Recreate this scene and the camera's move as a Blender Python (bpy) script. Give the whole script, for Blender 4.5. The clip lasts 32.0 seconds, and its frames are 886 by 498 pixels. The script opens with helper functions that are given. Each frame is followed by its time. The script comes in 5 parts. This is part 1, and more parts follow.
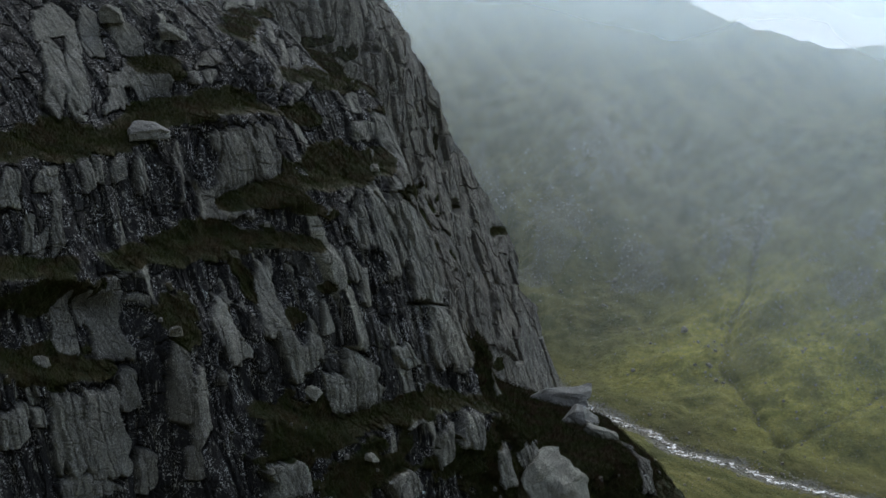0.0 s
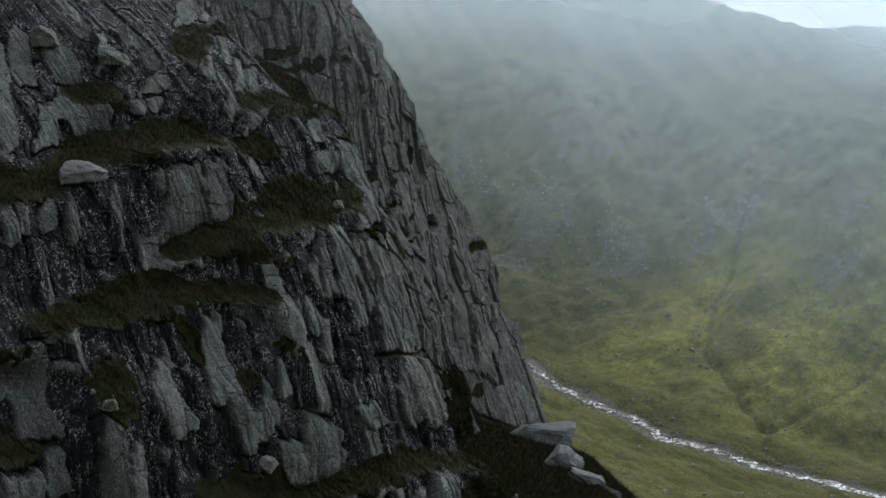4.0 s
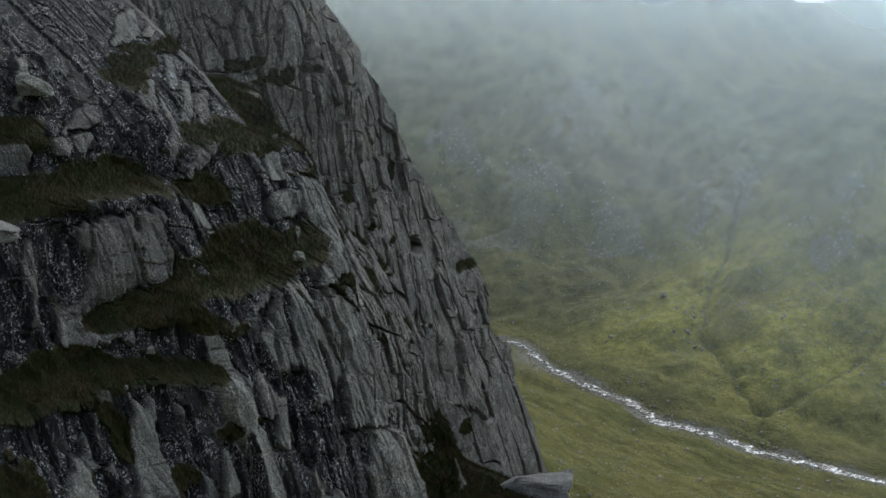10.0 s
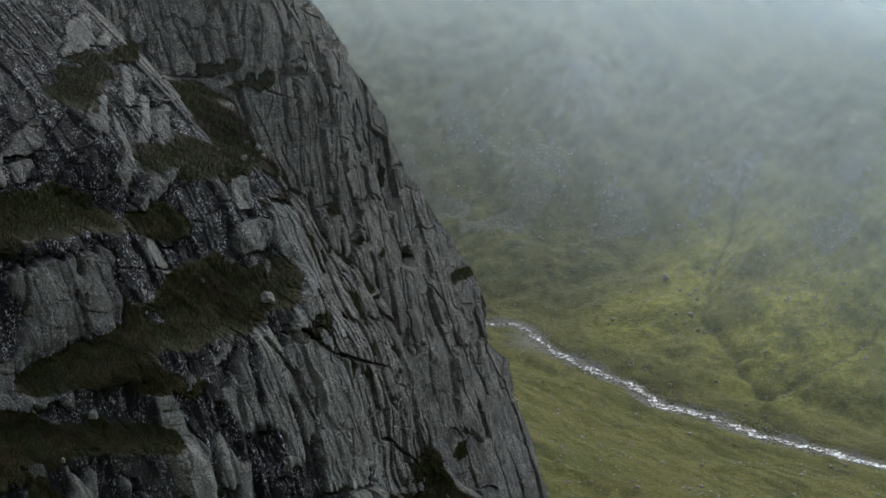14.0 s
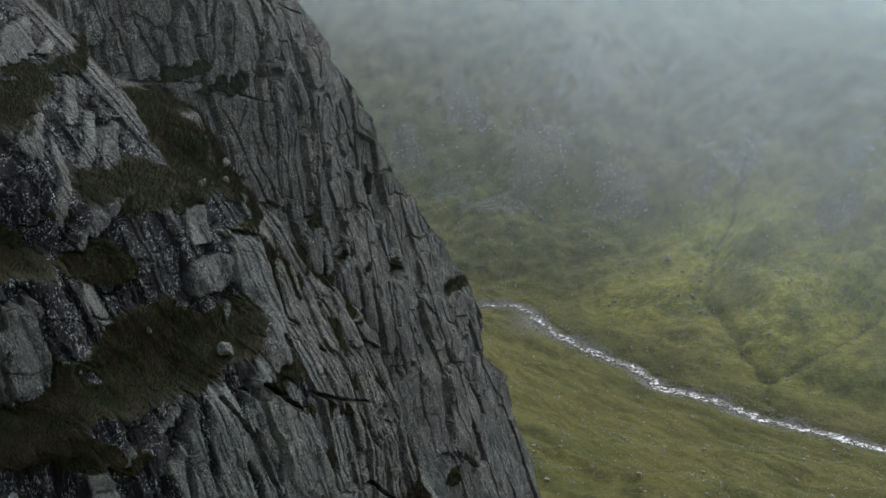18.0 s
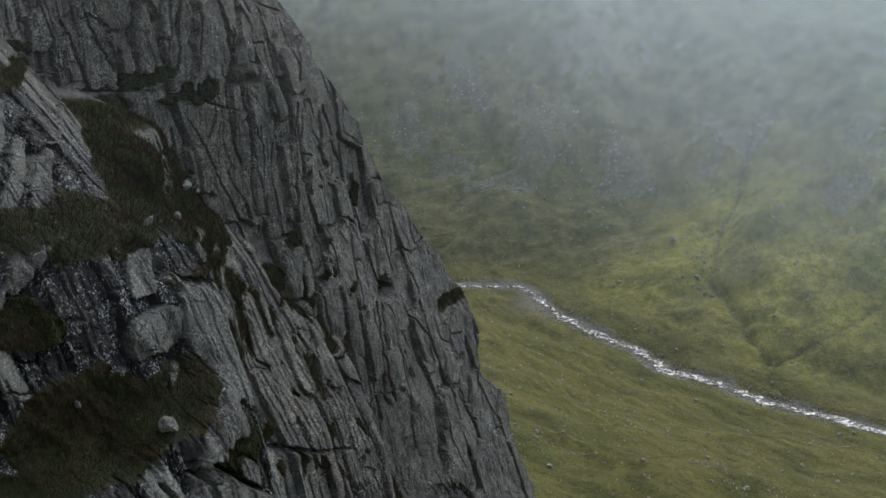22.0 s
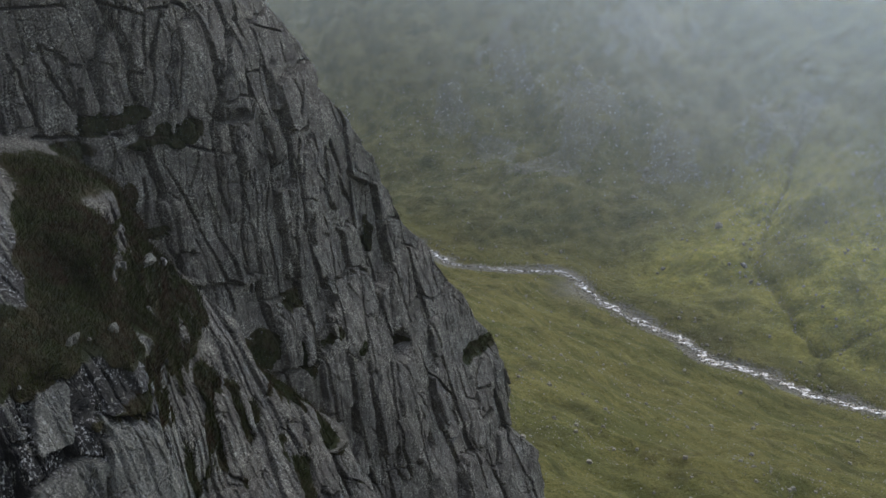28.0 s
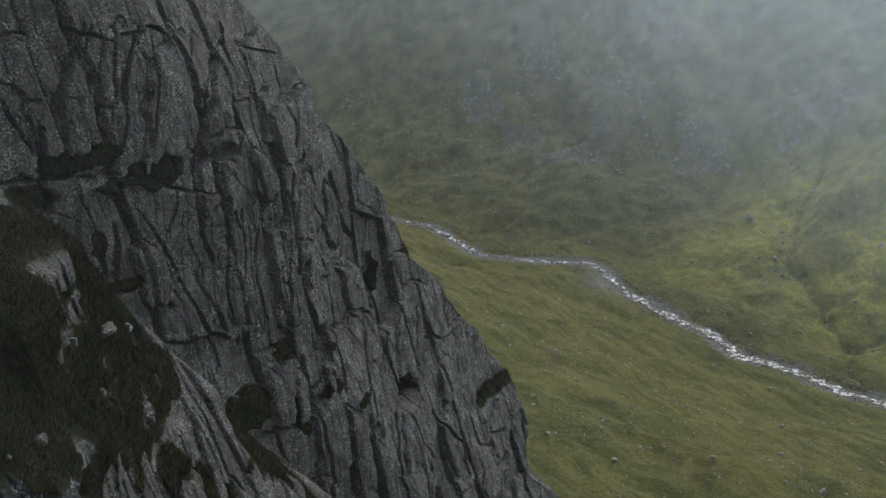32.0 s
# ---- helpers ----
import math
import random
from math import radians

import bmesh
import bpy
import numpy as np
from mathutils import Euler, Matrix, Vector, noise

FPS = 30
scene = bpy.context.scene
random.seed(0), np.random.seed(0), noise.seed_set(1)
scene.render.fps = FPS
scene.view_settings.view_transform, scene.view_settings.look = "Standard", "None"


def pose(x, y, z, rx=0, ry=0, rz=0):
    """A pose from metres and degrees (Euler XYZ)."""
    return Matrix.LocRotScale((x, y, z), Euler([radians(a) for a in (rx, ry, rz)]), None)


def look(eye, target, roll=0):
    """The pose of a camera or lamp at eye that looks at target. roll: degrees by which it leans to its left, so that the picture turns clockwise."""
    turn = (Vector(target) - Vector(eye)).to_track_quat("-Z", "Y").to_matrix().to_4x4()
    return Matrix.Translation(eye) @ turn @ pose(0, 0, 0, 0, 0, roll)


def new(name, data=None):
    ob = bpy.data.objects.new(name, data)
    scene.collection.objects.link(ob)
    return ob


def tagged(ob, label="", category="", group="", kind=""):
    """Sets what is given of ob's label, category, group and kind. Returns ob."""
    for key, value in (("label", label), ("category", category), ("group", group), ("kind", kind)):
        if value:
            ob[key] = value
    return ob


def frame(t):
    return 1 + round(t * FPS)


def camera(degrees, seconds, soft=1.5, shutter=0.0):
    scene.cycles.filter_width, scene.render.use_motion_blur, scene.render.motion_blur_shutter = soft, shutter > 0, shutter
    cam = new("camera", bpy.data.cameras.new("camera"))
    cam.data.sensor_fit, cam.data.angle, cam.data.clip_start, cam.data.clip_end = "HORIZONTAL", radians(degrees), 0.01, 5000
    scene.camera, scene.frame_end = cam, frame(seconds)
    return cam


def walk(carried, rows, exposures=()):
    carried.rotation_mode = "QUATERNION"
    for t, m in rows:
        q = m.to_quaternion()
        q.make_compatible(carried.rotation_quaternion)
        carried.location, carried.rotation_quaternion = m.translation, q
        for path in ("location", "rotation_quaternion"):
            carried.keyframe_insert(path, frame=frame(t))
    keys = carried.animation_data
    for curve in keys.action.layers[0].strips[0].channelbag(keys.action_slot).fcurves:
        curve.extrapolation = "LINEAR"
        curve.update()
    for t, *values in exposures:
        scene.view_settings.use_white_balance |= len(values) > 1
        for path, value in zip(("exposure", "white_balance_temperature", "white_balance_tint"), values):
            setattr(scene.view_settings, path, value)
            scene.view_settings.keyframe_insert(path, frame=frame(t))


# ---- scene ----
cam = camera(43.0, 32.0)
PATH = [
    (0, pose(0.000, 0.000, 0.000, 78.000, 0.000, 0.000)),
    (1, pose(0.108, 1.370, 0.506, 77.711, 0.000, -0.223)),
    (2, pose(0.239, 2.639, 0.971, 77.492, 0.000, -0.457)),
    (3, pose(0.389, 3.786, 1.359, 77.232, 0.000, -0.674)),
    (3.5, pose(0.467, 4.401, 1.514, 77.108, 0.000, -0.771)),
    (5.5, pose(0.733, 6.667, 2.190, 76.633, 0.000, -1.062)),
    (6, pose(0.778, 7.193, 2.335, 76.524, 0.000, -1.126)),
    (7, pose(0.907, 8.271, 2.582, 76.338, 0.000, -1.206)),
    (8, pose(1.043, 9.440, 2.786, 76.135, 0.000, -1.221)),
    (9, pose(1.164, 10.667, 2.949, 75.936, 0.000, -1.205)),
    (10, pose(1.247, 11.954, 3.154, 75.719, 0.000, -1.168)),
    (11, pose(1.344, 13.213, 3.370, 75.478, 0.000, -1.158)),
    (12, pose(1.502, 14.469, 3.567, 75.187, 0.000, -1.108)),
    (13, pose(1.676, 15.656, 3.780, 74.899, 0.000, -1.105)),
    (14, pose(1.836, 16.827, 3.960, 74.597, 0.000, -1.062)),
    (14.5, pose(1.912, 17.428, 4.066, 74.429, 0.000, -1.056)),
    (16.5, pose(2.200, 19.950, 4.337, 73.878, 0.000, -1.026)),
    (17, pose(2.291, 20.552, 4.396, 73.746, 0.000, -1.006)),
    (18, pose(2.449, 21.785, 4.523, 73.449, 0.000, -0.983)),
    (19, pose(2.626, 23.049, 4.646, 73.135, 0.000, -0.925)),
    (20, pose(2.787, 24.326, 4.786, 72.830, 0.000, -0.888)),
    (21, pose(2.920, 25.563, 4.899, 72.530, 0.000, -0.837)),
    (22, pose(3.096, 26.818, 5.067, 72.252, 0.000, -0.780)),
    (23, pose(3.231, 28.155, 5.211, 72.011, 0.000, -0.567)),
    (24, pose(3.390, 29.420, 5.392, 71.797, 0.000, -0.211)),
    (25, pose(3.547, 30.700, 5.556, 71.621, 0.000, 0.134)),
    (25.5, pose(3.615, 31.353, 5.662, 71.521, 0.000, 0.328)),
    (27.5, pose(3.855, 33.914, 5.957, 71.165, 0.000, 1.315)),
    (28, pose(3.909, 34.557, 6.028, 71.074, 0.000, 1.496)),
    (29, pose(4.023, 35.807, 6.195, 70.867, 0.000, 1.863)),
    (30, pose(4.158, 36.945, 6.373, 70.680, 0.000, 2.248)),
    (31, pose(4.320, 38.076, 6.539, 70.502, 0.000, 2.640)),
    (32, pose(4.460, 39.184, 6.688, 70.363, 0.000, 3.008)),
]
walk(cam, PATH, ((0, 0.12, 6350, 10), (6, 0.25, 6400, 10), (13, 0.36, 6480, 10), (22, 0.38, 6550, 13), (28, 0.34, 6550, 15), (32, 0.22, 6500, 12)))

# ---- world and light ----
world = bpy.data.worlds.new("sky")
scene.world = world
world.use_nodes = True
wn, wl = world.node_tree.nodes, world.node_tree.links
wn.clear()
sky = wn.new("ShaderNodeTexSky")
sky.sky_type, sky.sun_disc = "NISHITA", False
sky.sun_elevation, sky.sun_rotation = radians(38), radians(28)
sky.air_density, sky.dust_density, sky.ozone_density = 1.0, 0.7, 1.5
grey = wn.new("ShaderNodeHueSaturation")
grey.inputs["Saturation"].default_value = 0.35
back = wn.new("ShaderNodeBackground")
back.inputs["Strength"].default_value = 0.19
wout = wn.new("ShaderNodeOutputWorld")
veiled = wn.new("ShaderNodeVectorMath")
veiled.operation = "MINIMUM"
veiled.inputs[1].default_value = (3.6, 3.7, 3.9)
wl.new(sky.outputs[0], veiled.inputs[0])
wl.new(veiled.outputs[0], grey.inputs["Color"])
cool = wn.new("ShaderNodeMix")
cool.data_type, cool.blend_type = "RGBA", "MULTIPLY"
cool.inputs[0].default_value, cool.inputs[7].default_value = 1.0, (0.94, 1.0, 1.08, 1)
wl.new(grey.outputs[0], cool.inputs[6])
wl.new(cool.outputs[2], back.inputs["Color"])
wl.new(back.outputs[0], wout.inputs["Surface"])
sun = new("sun", bpy.data.lights.new("sun", "SUN"))
sun.data.energy, sun.data.angle, sun.data.color = 1.5, radians(35), (1.0, 0.96, 0.88)
sun.matrix_world = look((0.37 * 700, 0.70 * 700, 0.62 * 700), (0, 0, 0))


# ---- noise ----
def hashed(ix, iy, seed):
    n = (ix.astype(np.int64) * 374761393 + iy.astype(np.int64) * 668265263 + seed * 1442695041) & 0xFFFFFFFF
    n = ((n ^ (n >> 13)) * 1274126177) & 0xFFFFFFFF
    n = ((n ^ (n >> 16)) * 2246822519) & 0xFFFFFFFF
    return ((n ^ (n >> 15)) & 0xFFFFFF) / float(0xFFFFFF)


def vnoise(x, y, seed=0):
    """Smooth noise from -1 to 1."""
    ix, iy = np.floor(x), np.floor(y)
    fx, fy = x - ix, y - iy
    fx, fy = fx * fx * (3 - 2 * fx), fy * fy * (3 - 2 * fy)
    a, b = hashed(ix, iy, seed), hashed(ix + 1, iy, seed)
    c, d = hashed(ix, iy + 1, seed), hashed(ix + 1, iy + 1, seed)
    return 2 * ((a * (1 - fx) + b * fx) * (1 - fy) + (c * (1 - fx) + d * fx) * fy) - 1


def fbm(x, y, seed=0, octaves=4):
    total, amp = 0.0, 1.0
    for k in range(octaves):
        total = total + amp * vnoise(x * 2 ** k, y * 2 ** k, seed + 17 * k)
        amp *= 0.5
    return total


def cells(x, y, seed, jitter=0.8):
    """Voronoi: distance to the border between the two nearest seeds, the cell's key, and the place inside it."""
    ix, iy = np.floor(x), np.floor(y)
    f1, f2 = np.full(x.shape, 9.0), np.full(x.shape, 9.0)
    key, ox, oy, cell = (np.zeros(x.shape) for _ in range(4))
    for dx in (-1, 0, 1):
        for dy in (-1, 0, 1):
            cx, cy = ix + dx, iy + dy
            px = x - (cx + 0.5 + jitter * (hashed(cx, cy, seed) - 0.5))
            py = y - (cy + 0.5 + jitter * (hashed(cx, cy, seed + 1) - 0.5))
            dist = np.sqrt(px * px + py * py)
            near = dist < f1
            f2 = np.where(near, f1, np.minimum(f2, dist))
            key = np.where(near, hashed(cx, cy, seed + 2), key)
            ox, oy, cell = np.where(near, px, ox), np.where(near, py, oy), np.where(near, (cx + 500) * 1000 + cy + 500, cell)
            f1 = np.where(near, dist, f1)
    return f2 - f1, key, ox, oy, cell


def smooth(x, lo, hi):
    k = np.clip((x - lo) / (hi - lo), 0, 1)
    return k * k * (3 - 2 * k)

# ---- the cliff's form: a runs along the face, z up, d out of it ----
AX, OUT = np.array((0.6, 0.8)), np.array((0.8, -0.6))


def soft_max(p, q, k):
    h = np.clip(0.5 + 0.5 * (p - q) / k, 0, 1)
    return q * (1 - h) + p * h + k * h * (1 - h)


def near_buttress(a, z):
    """The terraced buttress beside the camera's start."""
    d = np.interp(z, (-40, -26, -19, -13, -9, -5, -2.5, 0, 2, 8), (-19, -25.0, -27.3, -29.6, -31.8, -35.4, -38.2, -42.0, -45, -56))
    d = d + 0.15 * np.minimum(a - 35, 0) - 1.2 * smooth(34 - a, 0, 4) * smooth(z, -12.5, -10.5) - 1.3 * smooth(26 - a, 0, 2) * smooth(-z, 10, 11)
    edge = np.interp(z, (-30, -26, -24, -22.8, -22, -20.5, -17, -13, -9, -5, -2, 2), (58, 55.5, 53, 50, 44.5, 42.8, 41.6, 40.9, 41.6, 43.2, 42.0, 41.5))
    return d - 1.25 * np.maximum(a - edge, 0) - 1.9 * np.maximum(a - edge - 3, 0) - 0.2 * np.clip(a - edge + 3, 0, 3)


def far_buttress(a, z):
    """The steep tower beyond the gully."""
    d = np.interp(z, (-60, -30, -22, -18, -14, -10, -4, 0, 3, 9), (-31, -41.0, -44.0, -45.2, -45.9, -46.8, -47.6, -48.7, -50, -54))
    corner = np.interp(z, (-24, -18, -10, -4, 2), (66, 63, 59.5, 58.5, 55))
    edge = np.interp(z, (-60, -30, -22, -17, -12, -4, 2), (80, 74.2, 73.5, 73.2, 69.8, 63.0, 60))
    edge = edge + 0.7 * fbm(z * 0.45 + 0.05 * a, a * 0.05, 29, 3)
    d = d - 0.33 * np.maximum(a - corner, 0) - 1.6 * np.maximum(a - edge, 0)
    return d - 0.1 * np.maximum(52 - a, 0)


def brink(a, z):
    """Where the gully's turf breaks off towards the tower."""
    return np.interp(z, (-14, -10.5, -7.2, -3.7, 0), (55, 53.2, 51.2, 48.7, 47)) + 0.9 * fbm(a * 0.35, z * 0.8, 27, 3)


def gully_floor(a, z):
    d = np.interp(z, (-30, -24, -22, -18, -16, -12.7, -10, -8, -5, -3, -2.2, -1.5, 0), (-28, -31, -33.5, -35.2, -35.7, -36.8, -38.9, -39.5, -41.4, -42.6, -44.5, -48.5, -53))
    fall = np.interp(z, (-24, -16, -10, -6, -3), (0.4, 0.4, 0.65, 1.0, 1.1))
    d = d - 2.2 * np.maximum(a - brink(a, z), 0) * smooth(z, -18, -15)
    return d - fall * np.maximum(a - 47, -2) - 0.8 * np.maximum(a - 54, 0) - 1.2 * np.maximum(45 - a, 0)


def form(a, z):
    d = soft_max(near_buttress(a, z), far_buttress(a, z), 0.8)
    return soft_max(d, gully_floor(a, z), 0.8)


def ledge_line(a, points):
    return np.interp(a, points[0::2], points[1::2])


LEDGES = []


def ledge(points, rise, reach, fade=0.8):
    """A grassy shelf whose lip runs through the points (a, z, a, z ...); rise: how far it bites, reach: how far its walls go."""
    LEDGES.append((points, rise, reach, fade))


ledge((14, -4.6, 20, -4.9, 23, -5.1, 26, -5.3, 29, -5.2, 31.5, -4.2, 36, -4.3), 1.1, 1.9)
ledge((31, -8.2, 34.5, -7.4, 37, -7.4, 39.8, -7.3, 41.5, -6.8), 0.9, 1.5)
ledge((25, -9.1, 28, -9.5, 31, -9.3, 34, -9.8), 1.0, 1.7)
ledge((14, -9.2, 19, -9.2, 21, -9.1, 24, -9.1), 1.0, 1.7)
ledge((14, -11.3, 18, -11.4, 20, -11.8, 22, -12.5, 24, -12.6), 0.7, 1.3)
ledge((28, -15.0, 31.5, -16.6, 37.5, -16.8, 42, -18.5, 46, -20), 1.3, 2.0)
ledge((44, -2.6, 47, -2.4, 50.5, -2.7), 0.3, 0.8)
ledge((38, -3.2, 41, -3.2, 44, -3.8, 47, -5.6), 0.8, 1.5)
ledge((31.5, -2.6, 33.5, -2.4), 0.4, 0.8)
ledge((37, -1.1, 39.5, -0.9), 0.4, 0.8)
ledge((44, -22.4, 50, -22.9, 57, -23.2), 0.7, 1.2)
ledge((69.5, -16.8, 74, -17.2), 0.35, 0.9, 0.5)


def terraced(a, z):
    """The height that the form is read at, so that shelves and walls alternate; and how much of a shelf is here."""
    zw, shelf = np.array(z, float), np.zeros(np.shape(a))
    for points, rise, reach, fade in LEDGES:
        inside = smooth(a, points[0] - fade, points[0] + fade) * (1 - smooth(a, points[-2] - fade, points[-2] + fade))
        s = z - ledge_line(a, points) - 0.25 * vnoise(a * 0.9, a * 0 + 3.3, 5)
        zw = zw + inside * rise * np.tanh(s / 0.26) * np.exp(-np.abs(s) / reach)
        shelf = np.maximum(shelf, inside * np.exp(-((s - 0.10) / 0.36) ** 2))
    return zw, shelf




SLABS, PATCHES, JOINTS, POCKETS = [], [], [], []


def slab(a_top, z_top, a_foot, z_foot, width, proud):
    """An upright slab of rock standing proud of the face."""
    SLABS.append((a_top, z_top, a_foot, z_foot, width, proud))


def joint(width, depth, line, wet=False):
    """A crack in the face that runs through a, z, a, z ...; a wide wet one is a black seeping slot."""
    JOINTS.append((width, depth, line, wet))


def pocket(a, z, ra, rz, depth):
    """A hollow under an overhang."""
    POCKETS.append((a, z, ra, rz, depth))


def patch(a, z, ra, rz):
    """A patch of grass and heather."""
    PATCHES.append((a, z, ra, rz))


slab(30.1, 0.2, 29.2, -1.2, 1.94, 0.35)
slab(29.2, -0.9, 26.7, -4.0, 1.20, 0.25)
slab(30.8, -0.2, 27.5, -4.1, 0.94, 0.20)
slab(31.9, 0.2, 30.5, -1.9, 0.97, 0.15)
slab(32.6, -0.5, 32.0, -2.2, 1.13, 0.40)
slab(29.0, -2.5, 28.1, -4.1, 0.75, 0.20)
slab(30.8, -2.6, 29.5, -4.2, 1.22, 0.30)
slab(32.0, -2.3, 31.1, -4.2, 2.01, 0.35)
slab(34.9, -0.1, 34.2, -0.9, 1.33, 0.30)
slab(34.1, -1.1, 33.5, -1.9, 1.30, 0.30)
slab(36.3, -1.5, 34.5, -2.5, 1.28, 0.40)
slab(33.7, -2.6, 33.4, -3.2, 0.63, 0.30)
slab(34.6, -2.6, 34.4, -3.2, 0.95, 0.30)
slab(38.2, -1.4, 35.6, -3.5, 0.81, 0.45)
slab(37.3, -2.0, 35.9, -3.9, 0.58, 0.30)
slab(38.7, -2.0, 36.2, -4.2, 0.71, 0.35)
slab(41.0, -1.4, 36.9, -4.3, 0.85, 0.30)
slab(31.9, -5.2, 31.4, -7.1, 1.12, 0.45)
slab(33.0, -5.0, 31.3, -8.3, 1.77, 0.60)
slab(34.4, -4.7, 33.7, -7.4, 1.20, 0.35)
slab(31.2, -7.0, 30.5, -8.4, 1.22, 0.30)
slab(26.1, -5.5, 25.7, -6.8, 0.55, 0.30)
slab(26.6, -5.5, 26.2, -6.6, 0.42, 0.25)
slab(27.4, -5.6, 27.1, -6.5, 0.70, 0.30)
slab(28.4, -5.4, 28.0, -7.0, 0.79, 0.40)
slab(30.2, -5.5, 29.5, -7.6, 0.63, 0.30)
slab(23.2, -5.7, 22.6, -7.0, 0.81, 0.30)
slab(24.5, -5.7, 24.2, -6.6, 1.09, 0.30)
slab(24.5, -6.4, 23.7, -8.7, 0.48, 0.30)
slab(23.4, -7.9, 22.7, -9.1, 0.66, 0.25)
slab(23.2, -7.3, 22.7, -8.6, 0.40, 0.20)
slab(25.9, -9.2, 25.5, -9.7, 0.53, 0.25)
slab(26.3, -9.2, 25.8, -9.8, 0.48, 0.25)
slab(23.3, -10.0, 22.7, -12.2, 0.92, 0.40)
slab(24.0, -10.0, 23.8, -11.3, 0.54, 0.30)
slab(24.8, -9.8, 24.2, -12.5, 1.32, 0.45)
slab(25.6, -10.3, 25.0, -11.8, 0.79, 0.35)
slab(28.7, -10.8, 27.8, -13.4, 1.34, 0.55)
slab(29.3, -11.3, 28.5, -13.2, 0.68, 0.30)
slab(31.3, -10.0, 29.9, -12.6, 1.06, 0.50)
slab(29.6, -9.7, 29.1, -11.1, 0.33, 0.20)
slab(32.2, -10.2, 31.5, -12.0, 0.39, 0.25)
slab(25.9, -12.0, 25.4, -14.7, 0.78, 0.50)
slab(26.4, -12.8, 25.8, -15.4, 0.73, 0.35)
slab(20.0, -13.0, 19.8, -14.3, 1.25, 0.40)
slab(20.7, -13.2, 20.7, -13.9, 0.63, 0.30)
slab(21.9, -12.9, 21.4, -15.6, 1.53, 0.50)
slab(22.9, -13.1, 22.8, -16.2, 1.80, 0.55)
slab(24.2, -12.7, 24.0, -14.2, 0.91, 0.35)
slab(24.2, -15.6, 23.8, -17.1, 0.78, 0.30)
slab(21.7, -15.7, 21.9, -16.6, 2.05, 0.40)
slab(25.4, -15.5, 25.2, -16.7, 0.52, 0.25)
slab(28.6, -16.9, 28.2, -18.1, 1.62, 0.50)
slab(41.2, -6.8, 40.7, -8.1, 1.04, 0.30)
slab(36.1, -7.4, 34.6, -8.5, 0.29, 0.20)
slab(37.4, -7.5, 35.9, -8.2, 0.48, 0.20)
slab(38.1, -7.8, 37.1, -11.7, 1.46, 0.40)
slab(39.8, -8.5, 40.2, -12.8, 2.38, 0.40)
slab(37.3, -7.6, 36.4, -9.2, 0.36, 0.20)
slab(34.3, -9.6, 33.6, -11.3, 0.94, 0.35)
slab(35.0, -9.9, 34.9, -11.3, 0.73, 0.30)
slab(33.9, -8.9, 33.9, -9.6, 0.73, 0.30)
slab(32.2, -9.0, 31.6, -9.4, 0.72, 0.20)
slab(33.9, -11.2, 33.9, -13.8, 1.01, 0.40)
slab(33.7, -14.0, 33.2, -16.7, 1.74, 0.50)
slab(30.6, -12.5, 30.4, -13.3, 0.50, 0.30)
slab(31.4, -12.0, 30.7, -14.3, 1.05, 0.30)
slab(32.9, -11.6, 32.5, -12.9, 0.45, 0.25)
slab(36.1, -14.1, 36.7, -15.2, 1.27, 0.30)
slab(38.7, -17.8, 38.1, -18.9, 1.55, 0.35)
slab(42.8, -19.8, 43.0, -22.7, 3.30, 0.70)
slab(36.8, -18.0, 36.6, -19.1, 0.84, 0.30)
slab(41.1, 1.2, 39.9, 0.1, 1.60, 0.30)
slab(42.3, 0.8, 40.9, 0.2, 0.76, 0.30)
slab(48.0, 1.0, 47.7, -0.5, 0.97, 0.30)
slab(38.6, -1.2, 37.3, -1.9, 1.21, 0.40)
slab(41.3, -0.4, 39.7, -1.6, 0.72, 0.35)
slab(48.6, -1.2, 41.8, -1.7, 1.01, 0.35)
slab(41.2, -1.8, 40.0, -3.1, 1.07, 0.35)
slab(40.4, -7.2, 39.6, -8.2, 0.86, 0.40)
slab(38.1, -7.8, 37.3, -11.1, 0.97, 0.40)
slab(40.1, -8.9, 40.7, -11.8, 2.24, 0.50)
slab(39.1, -10.9, 38.8, -12.5, 1.15, 0.40)
slab(49.3, -12.2, 49.5, -15.4, 1.02, 0.30)
slab(51.2, -9.8, 50.0, -11.9, 0.85, 0.35)
slab(51.7, -12.7, 50.7, -15.5, 1.35, 0.30)
slab(49.5, 0.4, 49.3, -2.2, 2.06, 0.30)
slab(50.8, 0.0, 50.8, -1.5, 0.93, 0.30)
slab(47.5, -7.3, 46.5, -9.5, 1.04, 0.35)
slab(50.8, -7.9, 50.0, -10.0, 0.54, 0.35)
slab(49.0, -8.3, 48.7, -10.5, 1.59, 0.40)
slab(48.8, -11.6, 49.1, -13.6, 1.57, 0.35)
slab(59.6, -1.6, 60.0, -3.5, 1.9, 0.75)
slab(74.2, -16.7, 74.2, -20.0, 1.3, 0.35)
slab(40.0, -13.3, 39.6, -16.2, 2.8, 0.45)
slab(60.2, -12.9, 60.0, -15.8, 1.03, 0.35)
slab(63.8, -14.2, 63.2, -16.6, 1.54, 0.35)
slab(61.3, -14.1, 61.2, -17.0, 1.06, 0.4)
slab(66.4, -15.6, 66.3, -18.0, 1.62, 0.3)
slab(62.3, -16.2, 62.1, -18.3, 1.21, 0.35)
slab(68.6, -18.6, 68.5, -19.8, 2.05, 0.3)
slab(67.2, -19.9, 66.3, -21.5, 2.08, 0.5)
slab(59.0, -11.7, 58.6, -14.7, 1.46, 0.3)
slab(56.6, -12.6, 52.6, -11.9, 1.22, 0.5)
